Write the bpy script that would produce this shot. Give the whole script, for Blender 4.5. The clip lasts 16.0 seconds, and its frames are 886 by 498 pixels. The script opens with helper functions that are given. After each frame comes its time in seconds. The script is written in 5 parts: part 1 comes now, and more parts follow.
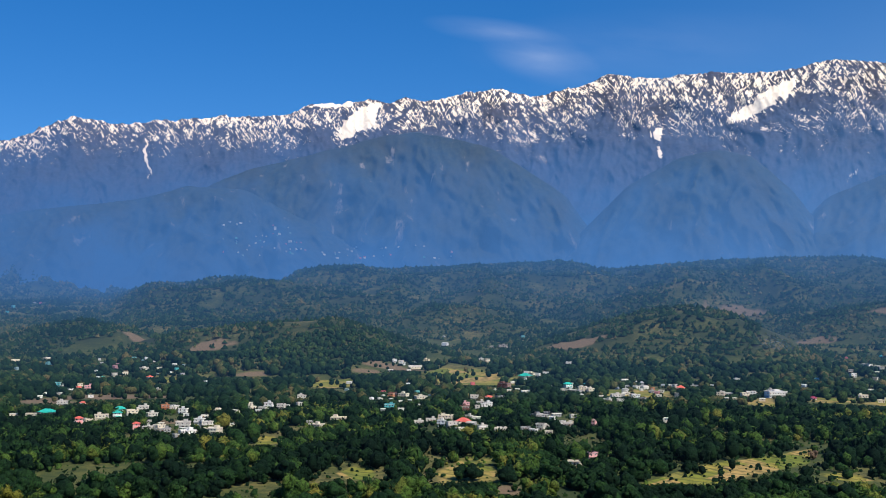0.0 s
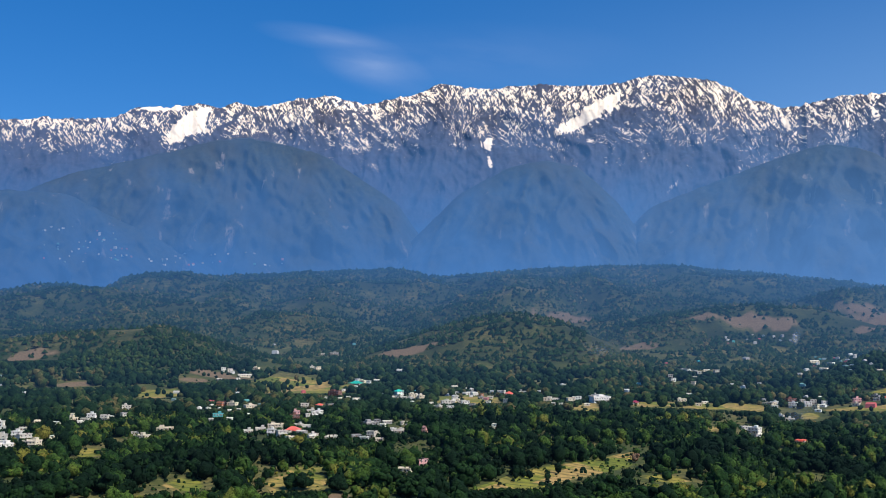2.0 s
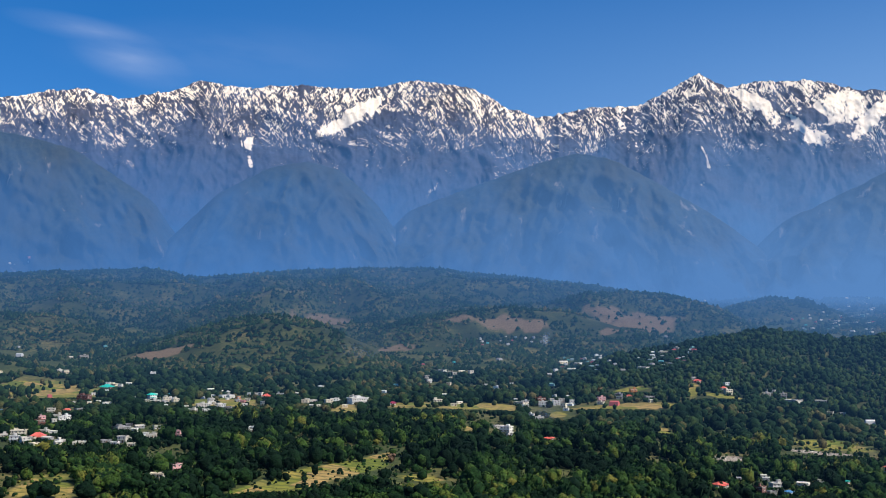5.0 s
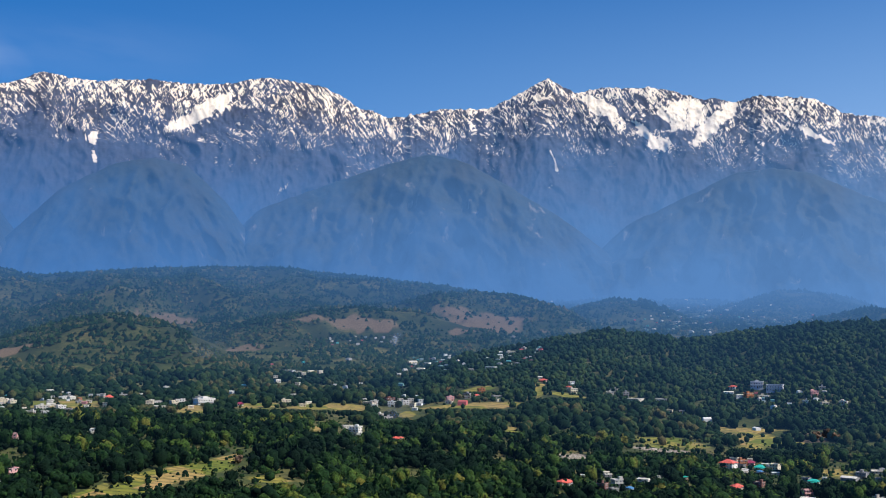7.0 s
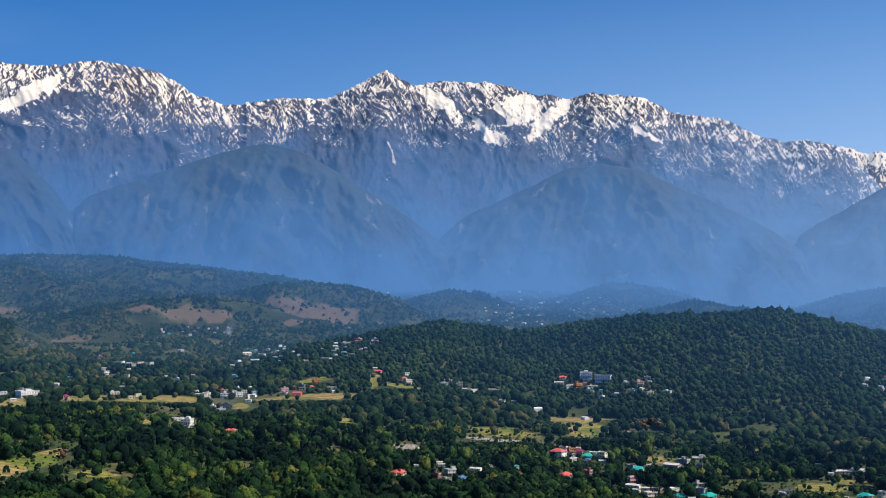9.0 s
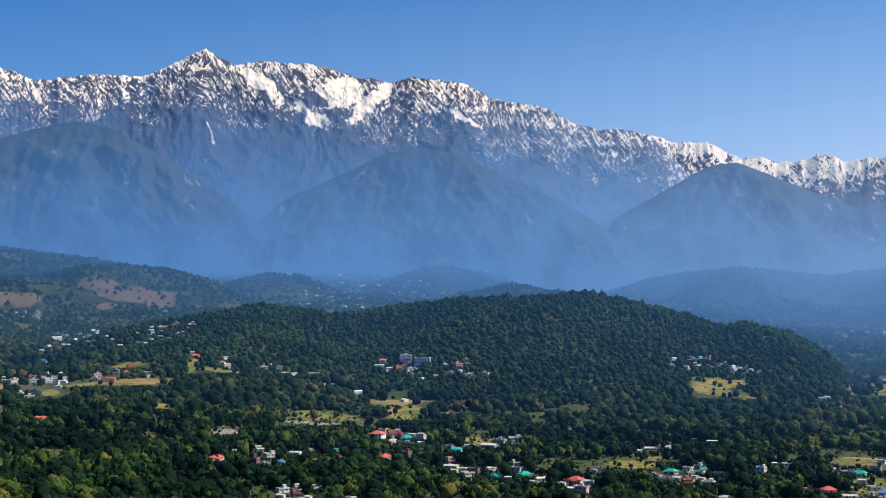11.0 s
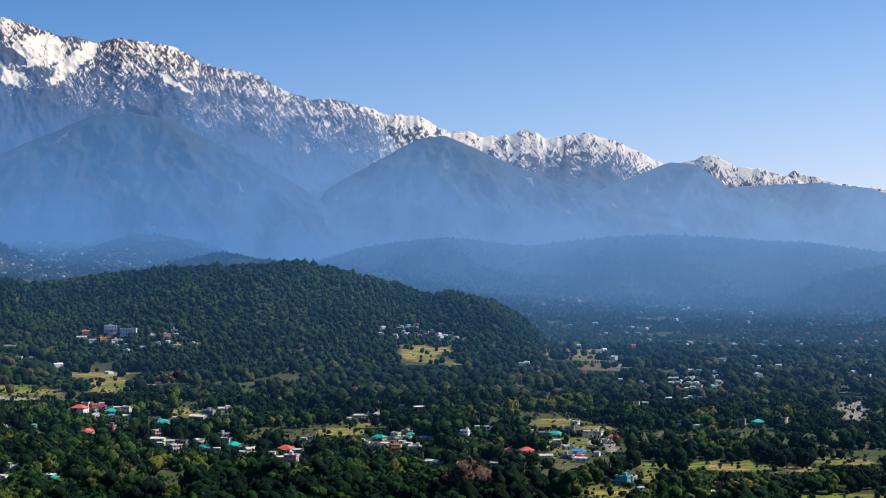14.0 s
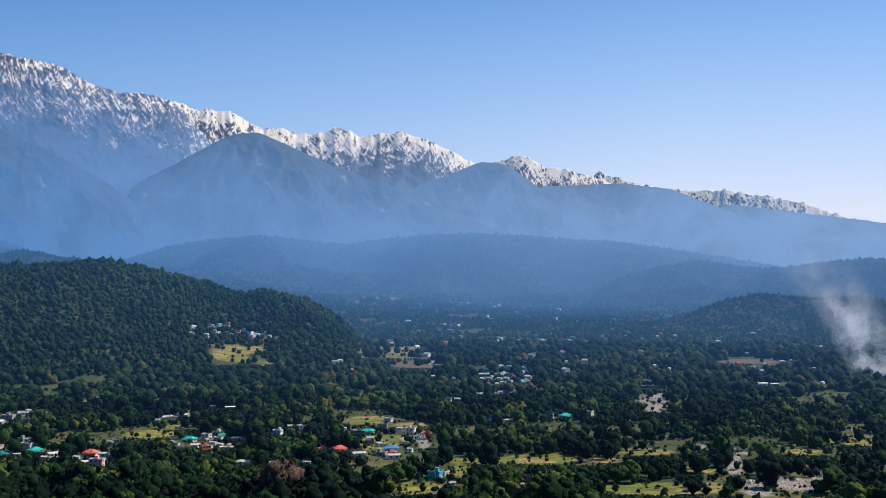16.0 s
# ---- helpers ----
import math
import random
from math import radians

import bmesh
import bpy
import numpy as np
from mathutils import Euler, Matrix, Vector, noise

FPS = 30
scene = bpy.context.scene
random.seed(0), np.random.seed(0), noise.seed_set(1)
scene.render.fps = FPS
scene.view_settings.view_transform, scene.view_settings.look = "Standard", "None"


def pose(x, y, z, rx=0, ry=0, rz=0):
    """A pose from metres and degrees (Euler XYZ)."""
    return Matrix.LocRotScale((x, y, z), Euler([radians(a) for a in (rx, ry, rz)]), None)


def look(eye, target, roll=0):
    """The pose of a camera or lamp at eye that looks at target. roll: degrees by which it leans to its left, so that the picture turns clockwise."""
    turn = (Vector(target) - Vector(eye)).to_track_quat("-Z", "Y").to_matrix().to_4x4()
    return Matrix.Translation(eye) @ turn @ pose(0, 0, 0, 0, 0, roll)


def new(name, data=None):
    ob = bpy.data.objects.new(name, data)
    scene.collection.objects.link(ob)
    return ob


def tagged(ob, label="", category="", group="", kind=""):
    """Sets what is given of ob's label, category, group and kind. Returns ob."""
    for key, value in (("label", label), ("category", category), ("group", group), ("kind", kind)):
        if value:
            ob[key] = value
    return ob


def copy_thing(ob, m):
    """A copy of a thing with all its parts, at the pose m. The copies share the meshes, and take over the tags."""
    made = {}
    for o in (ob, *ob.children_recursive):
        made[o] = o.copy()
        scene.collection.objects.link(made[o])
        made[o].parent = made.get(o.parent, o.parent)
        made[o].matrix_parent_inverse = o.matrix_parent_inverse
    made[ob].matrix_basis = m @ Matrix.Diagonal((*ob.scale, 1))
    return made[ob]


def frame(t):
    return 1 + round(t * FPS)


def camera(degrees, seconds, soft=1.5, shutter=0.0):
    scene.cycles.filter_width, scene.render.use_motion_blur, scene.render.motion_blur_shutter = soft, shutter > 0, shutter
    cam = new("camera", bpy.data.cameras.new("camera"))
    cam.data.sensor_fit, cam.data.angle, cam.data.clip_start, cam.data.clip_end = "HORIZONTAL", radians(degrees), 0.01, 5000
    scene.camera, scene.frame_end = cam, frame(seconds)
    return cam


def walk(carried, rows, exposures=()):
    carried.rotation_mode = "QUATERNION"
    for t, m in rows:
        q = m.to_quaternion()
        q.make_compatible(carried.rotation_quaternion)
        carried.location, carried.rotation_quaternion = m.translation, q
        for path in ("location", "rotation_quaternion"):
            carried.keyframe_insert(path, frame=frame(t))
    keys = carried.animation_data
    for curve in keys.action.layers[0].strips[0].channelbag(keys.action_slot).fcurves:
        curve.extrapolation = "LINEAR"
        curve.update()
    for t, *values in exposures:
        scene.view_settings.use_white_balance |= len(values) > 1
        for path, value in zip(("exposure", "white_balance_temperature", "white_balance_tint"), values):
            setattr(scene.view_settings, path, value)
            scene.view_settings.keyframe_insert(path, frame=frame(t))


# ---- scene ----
# A pan from a hilltop lookout over a wide valley to a snowy range.
# Bearings run clockwise in degrees from +y; rises are degrees above eye level.
EYE_Z = 140.0
EYE = Vector((0.3, 0.3, EYE_Z))

cam = camera(40.15, 16.0, soft=0.6)


def aim(bearing, rise, lean):
    return Matrix.Translation(EYE) @ pose(0, 0, 0, 90 + rise, 0, -bearing) @ pose(0, 0, 0, 0, 0, lean)


PATH = [
    (0.0, 0.00, 3.64, 0.13), (0.5, 2.03, 3.78, 0.09), (1.0, 4.05, 3.92, 0.03), (1.5, 6.00, 4.00, -0.08),
    (2.0, 7.96, 4.00, -0.09), (2.5, 9.90, 3.96, -0.05), (3.0, 11.79, 3.93, -0.05), (3.5, 13.69, 3.94, -0.13),
    (4.0, 15.58, 4.02, -0.14), (6.5, 24.64, 4.01, -0.04), (7.0, 26.36, 4.05, -0.02), (7.5, 28.16, 4.09, 0.02),
    (8.0, 30.08, 4.05, 0.07), (8.5, 32.06, 3.85, 0.07), (9.0, 34.09, 3.64, 0.13), (11.5, 44.86, 2.70, 0.01),
    (12.0, 47.27, 2.56, 0.04), (12.5, 49.65, 2.37, 0.08), (13.0, 51.88, 2.08, 0.06), (13.5, 54.02, 1.73, 0.06),
    (14.0, 56.12, 1.42, 0.03), (14.5, 58.25, 1.26, -0.04), (15.0, 60.42, 1.27, -0.10), (15.5, 62.66, 1.33, -0.14),
    (16.0, 64.92, 1.32, -0.12)]
walk(cam, [(t, aim(b, r, l)) for t, b, r, l in PATH])

# ---- sky and sun ----
SUN_BEARING, SUN_RISE = 140.0, 47.0
world = bpy.data.worlds.new("sky")
scene.world = world
world.use_nodes = True
wn, wl = world.node_tree.nodes, world.node_tree.links
wn.clear()
w_out = wn.new("ShaderNodeOutputWorld")
w_bg = wn.new("ShaderNodeBackground")
w_bg.inputs["Strength"].default_value = 0.14
w_sky = wn.new("ShaderNodeTexSky")
w_sky.sky_type = "NISHITA"
w_sky.sun_disc = False
w_sky.sun_elevation = radians(SUN_RISE)
w_sky.sun_rotation = radians(SUN_BEARING)
w_sky.altitude = 1200
w_sky.air_density, w_sky.dust_density, w_sky.ozone_density = 1.0, 1.2, 3.0
w_hsv = wn.new("ShaderNodeHueSaturation")
w_hsv.inputs["Saturation"].default_value = 1.40
w_hsv.inputs["Hue"].default_value = 0.507
w_geo = wn.new("ShaderNodeTexCoord")
# clear mountain air: the deep blue of higher sky comes down close to the ridge
w_map = wn.new("ShaderNodeMapping")
w_map.inputs["Location"].default_value = (0, 0, 0.09)
wl.new(w_geo.outputs["Generated"], w_map.inputs["Vector"])
w_norm = wn.new("ShaderNodeVectorMath")
w_norm.operation = "NORMALIZE"
wl.new(w_map.outputs["Vector"], w_norm.inputs[0])
wl.new(w_norm.outputs["Vector"], w_sky.inputs["Vector"])
wl.new(w_sky.outputs["Color"], w_hsv.inputs["Color"])

# one thin veil of cirrus high over the range
w_sep = wn.new("ShaderNodeSeparateXYZ")
wl.new(w_geo.outputs["Generated"], w_sep.inputs[0])


def w_math(op, a, b=0.0, c=0.0):
    m = wn.new("ShaderNodeMath")
    m.operation = op
    m.use_clamp = False
    for i, v in enumerate((a, b, c)):
        if hasattr(v, "links"):
            wl.new(v, m.inputs[i])
        else:
            m.inputs[i].default_value = v
    return m.outputs[0]


w_along = w_math("ARCTAN2", w_sep.outputs["X"], w_sep.outputs["Y"])
w_high = w_math("ARCSINE", w_sep.outputs["Z"])
w_comb = wn.new("ShaderNodeCombineXYZ")
wl.new(w_math("ADD", w_along, w_math("MULTIPLY", w_high, 1.4)), w_comb.inputs[0])
wl.new(w_math("MULTIPLY", w_high, 3.2), w_comb.inputs[1])
w_noise = wn.new("ShaderNodeTexNoise")
w_noise.inputs["Scale"].default_value, w_noise.inputs["Detail"].default_value = 9.0, 6.0
wl.new(w_comb.outputs[0], w_noise.inputs["Vector"])


def veil(at, up, wide, tall, slope):
    """A soft oval in the sky round a bearing and a rise, leaning by slope."""
    dx = w_math("DIVIDE", w_math("SUBTRACT", w_along, radians(at)), radians(wide))
    mid = w_math("MULTIPLY_ADD", dx, radians(slope), radians(up))
    dy = w_math("DIVIDE", w_math("SUBTRACT", w_high, mid), radians(tall))
    far = w_math("SQRT", w_math("ADD", w_math("MULTIPLY", dx, dx), w_math("MULTIPLY", dy, dy)))
    m = w_math("SUBTRACT", 1.0, far)
    return w_math("MAXIMUM", m, 0.0)


w_cloud = w_math("MAXIMUM", veil(4.8, 12.7, 3.4, 1.5, -0.7), w_math("MULTIPLY", veil(3.0, 13.7, 4.2, 0.7, -0.6), 0.9))
w_cloud = w_math("MAXIMUM", w_cloud, w_math("MULTIPLY", veil(9.0, 13.0, 9.0, 1.8, 0.0), 0.4))
w_cloud = w_math("POWER", w_cloud, 1.3)
w_fade = wn.new("ShaderNodeMapRange")
for k, v in zip(("From Min", "From Max", "To Min", "To Max"), (0.22, 0.74, 0.0, 0.50)):
    w_fade.inputs[k].default_value = v
wl.new(w_noise.outputs["Fac"], w_fade.inputs["Value"])
w_mix = wn.new("ShaderNodeMix")
w_mix.data_type = "RGBA"
wl.new(w_math("MULTIPLY", w_cloud, w_fade.outputs[0]), w_mix.inputs[0])
wl.new(w_hsv.outputs["Color"], w_mix.inputs[6])
w_mix.inputs[7].default_value = (4.2, 4.9, 6.6, 1)
# dusty air over the plain: the sky pales low down towards the east
w_east = w_math("MULTIPLY", w_math("SUBTRACT", w_along, radians(4)), 1 / radians(72))
w_east = w_math("MINIMUM", w_math("MAXIMUM", w_east, 0.0), 1.0)
w_low = w_math("MULTIPLY", w_math("SUBTRACT", radians(17), w_high), 1 / radians(14))
w_low = w_math("MINIMUM", w_math("MAXIMUM", w_low, 0.0), 1.0)
w_pale = wn.new("ShaderNodeMix")
w_pale.data_type = "RGBA"
wl.new(w_math("MULTIPLY", w_math("MULTIPLY", w_east, 1.0), w_math("MULTIPLY_ADD", w_low, 0.84, 0.07)), w_pale.inputs[0])
wl.new(w_mix.outputs[2], w_pale.inputs[6])
w_dust = wn.new("ShaderNodeMix")
w_dust.data_type = "RGBA"
wl.new(w_math("MULTIPLY", w_east, w_math("POWER", w_low, 2.5)), w_dust.inputs[0])
w_dust.inputs[6].default_value = (3.6, 5.4, 7.7, 1)
w_dust.inputs[7].default_value = (5.6, 5.9, 6.9, 1)
wl.new(w_dust.outputs[2], w_pale.inputs[7])
wl.new(w_pale.outputs[2], w_bg.inputs["Color"])
wl.new(w_bg.outputs["Background"], w_out.inputs["Surface"])

sun = new("sun", bpy.data.lights.new("sun", "SUN"))
sun.data.energy, sun.data.angle, sun.data.color = 5.4, radians(0.53), (1.0, 0.92, 0.80)
sb, sr = radians(SUN_BEARING), radians(SUN_RISE)
sun_way = Vector((math.sin(sb) * math.cos(sr), math.cos(sb) * math.cos(sr), math.sin(sr)))
sun.matrix_world = look(EYE + sun_way * 300, EYE)


# ---- materials ----
def material(name):
    m = bpy.data.materials.new(name)
    m.use_nodes = True
    m.node_tree.nodes.clear()
    return m, m.node_tree.nodes, m.node_tree.links


def finish(nodes, links, socket):
    out = nodes.new("ShaderNodeOutputMaterial")
    links.new(socket, out.inputs["Surface"])


def noise_node(nodes, links, scale, detail=3.0, rough=0.55, stretch=(1, 1, 1)):
    geo = nodes.new("ShaderNodeNewGeometry")
    mp = nodes.new("ShaderNodeMapping")
    mp.inputs["Scale"].default_value = stretch
    links.new(geo.outputs["Position"], mp.inputs["Vector"])
    n = nodes.new("ShaderNodeTexNoise")
    n.inputs["Scale"].default_value, n.inputs["Detail"].default_value = scale, detail
    n.inputs["Roughness"].default_value = rough
    links.new(mp.outputs["Vector"], n.inputs["Vector"])
    return n.outputs["Fac"]


def ramp(nodes, links, socket, stops):
    r = nodes.new("ShaderNodeValToRGB")
    while len(r.color_ramp.elements) < len(stops):
        r.color_ramp.elements.new(0.5)
    for e, (at, c) in zip(r.color_ramp.elements, stops):
        e.position, e.color = at, (*c, 1)
    links.new(socket, r.inputs["Fac"])
    return r.outputs["Color"]


def span(nodes, links, socket, lo, hi, a=0.0, b=1.0):
    r = nodes.new("ShaderNodeMapRange")
    for k, v in zip(("From Min", "From Max", "To Min", "To Max"), (lo, hi, a, b)):
        r.inputs[k].default_value = v
    links.new(socket, r.inputs["Value"])
    return r.outputs["Result"]


def mix_colour(nodes, links, fac, a, b, how="MIX"):
    m = nodes.new("ShaderNodeMix")
    m.data_type, m.blend_type = "RGBA", how
    for key, v in ((0, fac), (6, a), (7, b)):
        if hasattr(v, "links"):
            links.new(v, m.inputs[key])
        elif key:
            m.inputs[key].default_value = (*v, 1)
        else:
            m.inputs[key].default_value = v
    return m.outputs[2]


def calc(nodes, links, op, a, b):
    m = nodes.new("ShaderNodeMath")
    m.operation = op
    for i, v in enumerate((a, b)):
        if hasattr(v, "links"):
            links.new(v, m.inputs[i])
        else:
            m.inputs[i].default_value = v
    return m.outputs[0]


def attribute(nodes, name):
    a = nodes.new("ShaderNodeAttribute")
    a.attribute_name = name
    return a.outputs["Fac"]


def principled(nodes, links, colour, rough, bump=None, depth=0.1, gloss=0.25):
    p = nodes.new("ShaderNodeBsdfPrincipled")
    p.inputs["Roughness"].default_value = rough
    p.inputs["Specular IOR Level"].default_value = gloss
    if hasattr(colour, "links"):
        links.new(colour, p.inputs["Base Color"])
    else:
        p.inputs["Base Color"].default_value = (*colour, 1)
    if bump is not None:
        b = nodes.new("ShaderNodeBump")
        b.inputs["Strength"].default_value, b.inputs["Distance"].default_value = 1.0, depth
        links.new(bump, b.inputs["Height"])
        links.new(b.outputs["Normal"], p.inputs["Normal"])
    return p.outputs["BSDF"]


# emission colours of the painted haze, from west to east and for the valley
HAZE_BLUE = (0.066, 0.188, 0.47)
HAZE_STOPS = [(0.0, (0.053, 0.168, 0.44)), (0.35, (0.066, 0.20, 0.50)), (0.7, (0.105, 0.255, 0.56)), (1.0, (0.22, 0.38, 0.68))]
HAZE_VALLEY = (0.045, 0.132, 0.30)


def painted_haze(nodes, links, shader, share, near_tint=HAZE_BLUE):
    """Painted haze: blue emission mixed over distant surfaces, paler over the eastern plain."""
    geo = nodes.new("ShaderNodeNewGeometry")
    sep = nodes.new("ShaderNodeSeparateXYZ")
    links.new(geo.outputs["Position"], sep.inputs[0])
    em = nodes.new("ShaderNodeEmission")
    deep = ramp(nodes, links, span(nodes, links, sep.outputs["X"], -1600.0, 4500.0), HAZE_STOPS)
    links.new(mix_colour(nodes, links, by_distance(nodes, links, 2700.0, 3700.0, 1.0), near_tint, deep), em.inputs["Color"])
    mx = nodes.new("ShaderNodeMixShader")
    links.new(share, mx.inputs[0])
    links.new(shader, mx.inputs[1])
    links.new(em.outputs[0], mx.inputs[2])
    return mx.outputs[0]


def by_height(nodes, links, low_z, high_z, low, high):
    """Share of painted haze on a far slope: thick at its foot, thin at its crest, in uneven banks."""
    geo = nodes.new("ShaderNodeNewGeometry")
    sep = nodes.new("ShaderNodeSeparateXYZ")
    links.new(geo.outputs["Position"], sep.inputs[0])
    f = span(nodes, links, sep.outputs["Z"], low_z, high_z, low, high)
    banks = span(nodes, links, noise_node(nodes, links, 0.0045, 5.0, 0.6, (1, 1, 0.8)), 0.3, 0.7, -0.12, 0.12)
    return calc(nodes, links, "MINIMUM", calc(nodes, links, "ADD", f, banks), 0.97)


def by_distance(nodes, links, near, far, most, hazier_east=False):
    """Share of painted haze on distant woods, ground and houses: none this side of the near distance."""
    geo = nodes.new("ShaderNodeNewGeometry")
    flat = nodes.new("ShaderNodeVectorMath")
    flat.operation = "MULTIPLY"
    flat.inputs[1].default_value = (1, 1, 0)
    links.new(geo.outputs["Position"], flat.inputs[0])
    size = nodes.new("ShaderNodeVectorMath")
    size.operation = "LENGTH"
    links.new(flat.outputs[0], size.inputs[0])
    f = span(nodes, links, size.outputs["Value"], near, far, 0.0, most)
    if not hazier_east:
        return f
    # painted haze is weaker over the western hills, stronger over the eastern plain
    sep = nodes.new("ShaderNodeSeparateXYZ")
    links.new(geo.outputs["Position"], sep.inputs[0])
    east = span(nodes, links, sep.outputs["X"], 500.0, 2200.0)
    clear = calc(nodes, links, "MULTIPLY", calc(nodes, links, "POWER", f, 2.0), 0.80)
    east_share = calc(nodes, links, "MULTIPLY", calc(nodes, links, "POWER", f, 1.18), 1.0)
    f = calc(nodes, links, "ADD", clear, calc(nodes, links, "MULTIPLY", east, calc(nodes, links, "SUBTRACT", east_share, clear)))
    # extra painted haze on all that stands past 3480 m
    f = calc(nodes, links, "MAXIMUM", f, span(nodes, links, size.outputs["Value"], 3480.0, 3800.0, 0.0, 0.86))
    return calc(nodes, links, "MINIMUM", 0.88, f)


def range_material(name, snowy, low_z, high_z, low, high):
    m, n, l = material(name)
    big = noise_node(n, l, 0.006, 4.0)
    fine = noise_node(n, l, 0.06, 5.0, 0.65)
    rock = ramp(n, l, calc(n, l, "MULTIPLY_ADD", big, 0.7), [(0.25, (0.032, 0.042, 0.07)), (0.6, (0.062, 0.07, 0.115))])
    rock = mix_colour(n, l, span(n, l, fine, 0.35, 0.7), rock, (0.04, 0.045, 0.06))
    if snowy:
        # snow lies in a net of gullies that lean both ways; bare ribs stand between them
        nets = []
        for key, wide, tall, half in (("gully_a", 4.4, 1.5, 0.066), ("gully_b", 5.2, 1.8, 0.066), ("gully_b", 3.2, 1.2, 0.06)):
            vec = n.new("ShaderNodeCombineXYZ")
            l.new(calc(n, l, "MULTIPLY", attribute(n, key), wide), vec.inputs[0])
            l.new(calc(n, l, "MULTIPLY", attribute(n, "height"), tall), vec.inputs[1])
            vec.inputs[2].default_value = 7.0 * len(nets)
            tex = n.new("ShaderNodeTexNoise")
            tex.inputs["Scale"].default_value, tex.inputs["Detail"].default_value, tex.inputs["Roughness"].default_value = 1.0, 3.0, 0.5
            l.new(vec.outputs[0], tex.inputs["Vector"])
            off = calc(n, l, "ABSOLUTE", calc(n, l, "SUBTRACT", tex.outputs["Fac"], 0.5), 0.0)
            nets.append(span(n, l, off, 0.0, half, 1.0, 0.0))
        s = calc(n, l, "ADD", attribute(n, "snow"), calc(n, l, "MULTIPLY", calc(n, l, "MAXIMUM", nets[0], nets[1]), 0.46))
        s = calc(n, l, "SUBTRACT", s, calc(n, l, "MULTIPLY", nets[2], 0.36))
        s = calc(n, l, "ADD", s, span(n, l, noise_node(n, l, 0.09, 3.0, 0.6), 0.3, 0.7, -0.10, 0.10))
        s = span(n, l, s, 0.47, 0.53)
        col = mix_colour(n, l, s, rock, (0.97, 0.83, 0.65))
    else:
        wood = ramp(n, l, fine, [(0.35, (0.02, 0.03, 0.028)), (0.7, (0.05, 0.06, 0.045))])
        wood = mix_colour(n, l, span(n, l, big, 0.42, 0.62), wood, (0.042, 0.048, 0.044))
        scar = span(n, l, noise_node(n, l, 0.017, 5.0, 0.6, (1, 1, 0.28)), 0.63, 0.72)
        col = mix_colour(n, l, scar, wood, (0.30, 0.26, 0.23))
    # painted haze glows over the rock, snow and woods, by height
    finish(n, l, painted_haze(n, l, principled(n, l, col, 0.85, fine, 2.5 if snowy else 2.0), by_height(n, l, low_z, high_z, low, high)))
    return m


# last four numbers: two heights and the share of painted haze at each
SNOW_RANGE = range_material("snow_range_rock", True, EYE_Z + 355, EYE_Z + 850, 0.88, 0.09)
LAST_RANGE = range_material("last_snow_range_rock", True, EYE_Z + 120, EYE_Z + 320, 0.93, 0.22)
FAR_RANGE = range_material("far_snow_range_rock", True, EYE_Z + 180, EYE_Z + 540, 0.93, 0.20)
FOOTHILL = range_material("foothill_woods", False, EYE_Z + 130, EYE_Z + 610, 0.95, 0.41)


def ground_material():
    m, n, l = material("valley_ground")
    big = noise_node(n, l, 0.012, 4.0)
    fine = noise_node(n, l, 0.35, 5.0, 0.65)
    base = ramp(n, l, big, [(0.3, (0.028, 0.045, 0.014)), (0.5, (0.075, 0.085, 0.022)), (0.68, (0.17, 0.14, 0.05))])
    scrub = noise_node(n, l, 0.13, 4.0, 0.7)
    base = mix_colour(n, l, span(n, l, scrub, 0.42, 0.62, 0, 0.8), base, (0.024, 0.042, 0.015))
    base = mix_colour(n, l, calc(n, l, "MULTIPLY", attribute(n, "wood"), span(n, l, big, 0.35, 0.6, 1.0, 0.35)), base, (0.022, 0.032, 0.013))
    # terraced plots, each with its own crop
    geo = n.new("ShaderNodeNewGeometry")
    v = n.new("ShaderNodeTexVoronoi")
    v.inputs["Scale"].default_value = 0.03
    l.new(geo.outputs["Position"], v.inputs["Vector"])
    sep = n.new("ShaderNodeSeparateColor")
    l.new(v.outputs["Color"], sep.inputs[0])
    crop = ramp(n, l, sep.outputs[0], [(0.1, (0.15, 0.18, 0.022)), (0.4, (0.30, 0.25, 0.045)), (0.7, (0.40, 0.26, 0.10)), (0.95, (0.14, 0.17, 0.022))])
    crop = mix_colour(n, l, span(n, l, scrub, 0.45, 0.66, 0, 0.65), crop, (0.06, 0.075, 0.02))
    steps = n.new("ShaderNodeTexWave")
    steps.inputs["Scale"].default_value, steps.inputs["Distortion"].default_value = 0.035, 6.0
    steps.bands_direction = "DIAGONAL"
    l.new(geo.outputs["Position"], steps.inputs["Vector"])
    crop = mix_colour(n, l, span(n, l, steps.outputs["Fac"], 0.78, 0.92, 0, 0.6), crop, (0.05, 0.065, 0.018))
    col = mix_colour(n, l, span(n, l, attribute(n, "plot"), 0.35, 0.6), base, crop)
    earth = ramp(n, l, fine, [(0.3, (0.10, 0.075, 0.045)), (0.7, (0.21, 0.145, 0.09))])
    col = mix_colour(n, l, span(n, l, attribute(n, "earth"), 0.35, 0.6), col, earth)
    stones = ramp(n, l, noise_node(n, l, 0.45, 5.0, 0.8), [(0.40, (0.08, 0.075, 0.045)), (0.52, (0.30, 0.25, 0.20)), (0.66, (0.52, 0.46, 0.40))])
    col = mix_colour(n, l, span(n, l, attribute(n, "stones"), 0.35, 0.6), col, stones)
    # painted haze glows over the ground, growing from 550 m on
    finish(n, l, painted_haze(n, l, principled(n, l, col, 0.95, fine, 0.4), by_distance(n, l, 550.0, 3950.0, 1.0, True), HAZE_VALLEY))
    return m


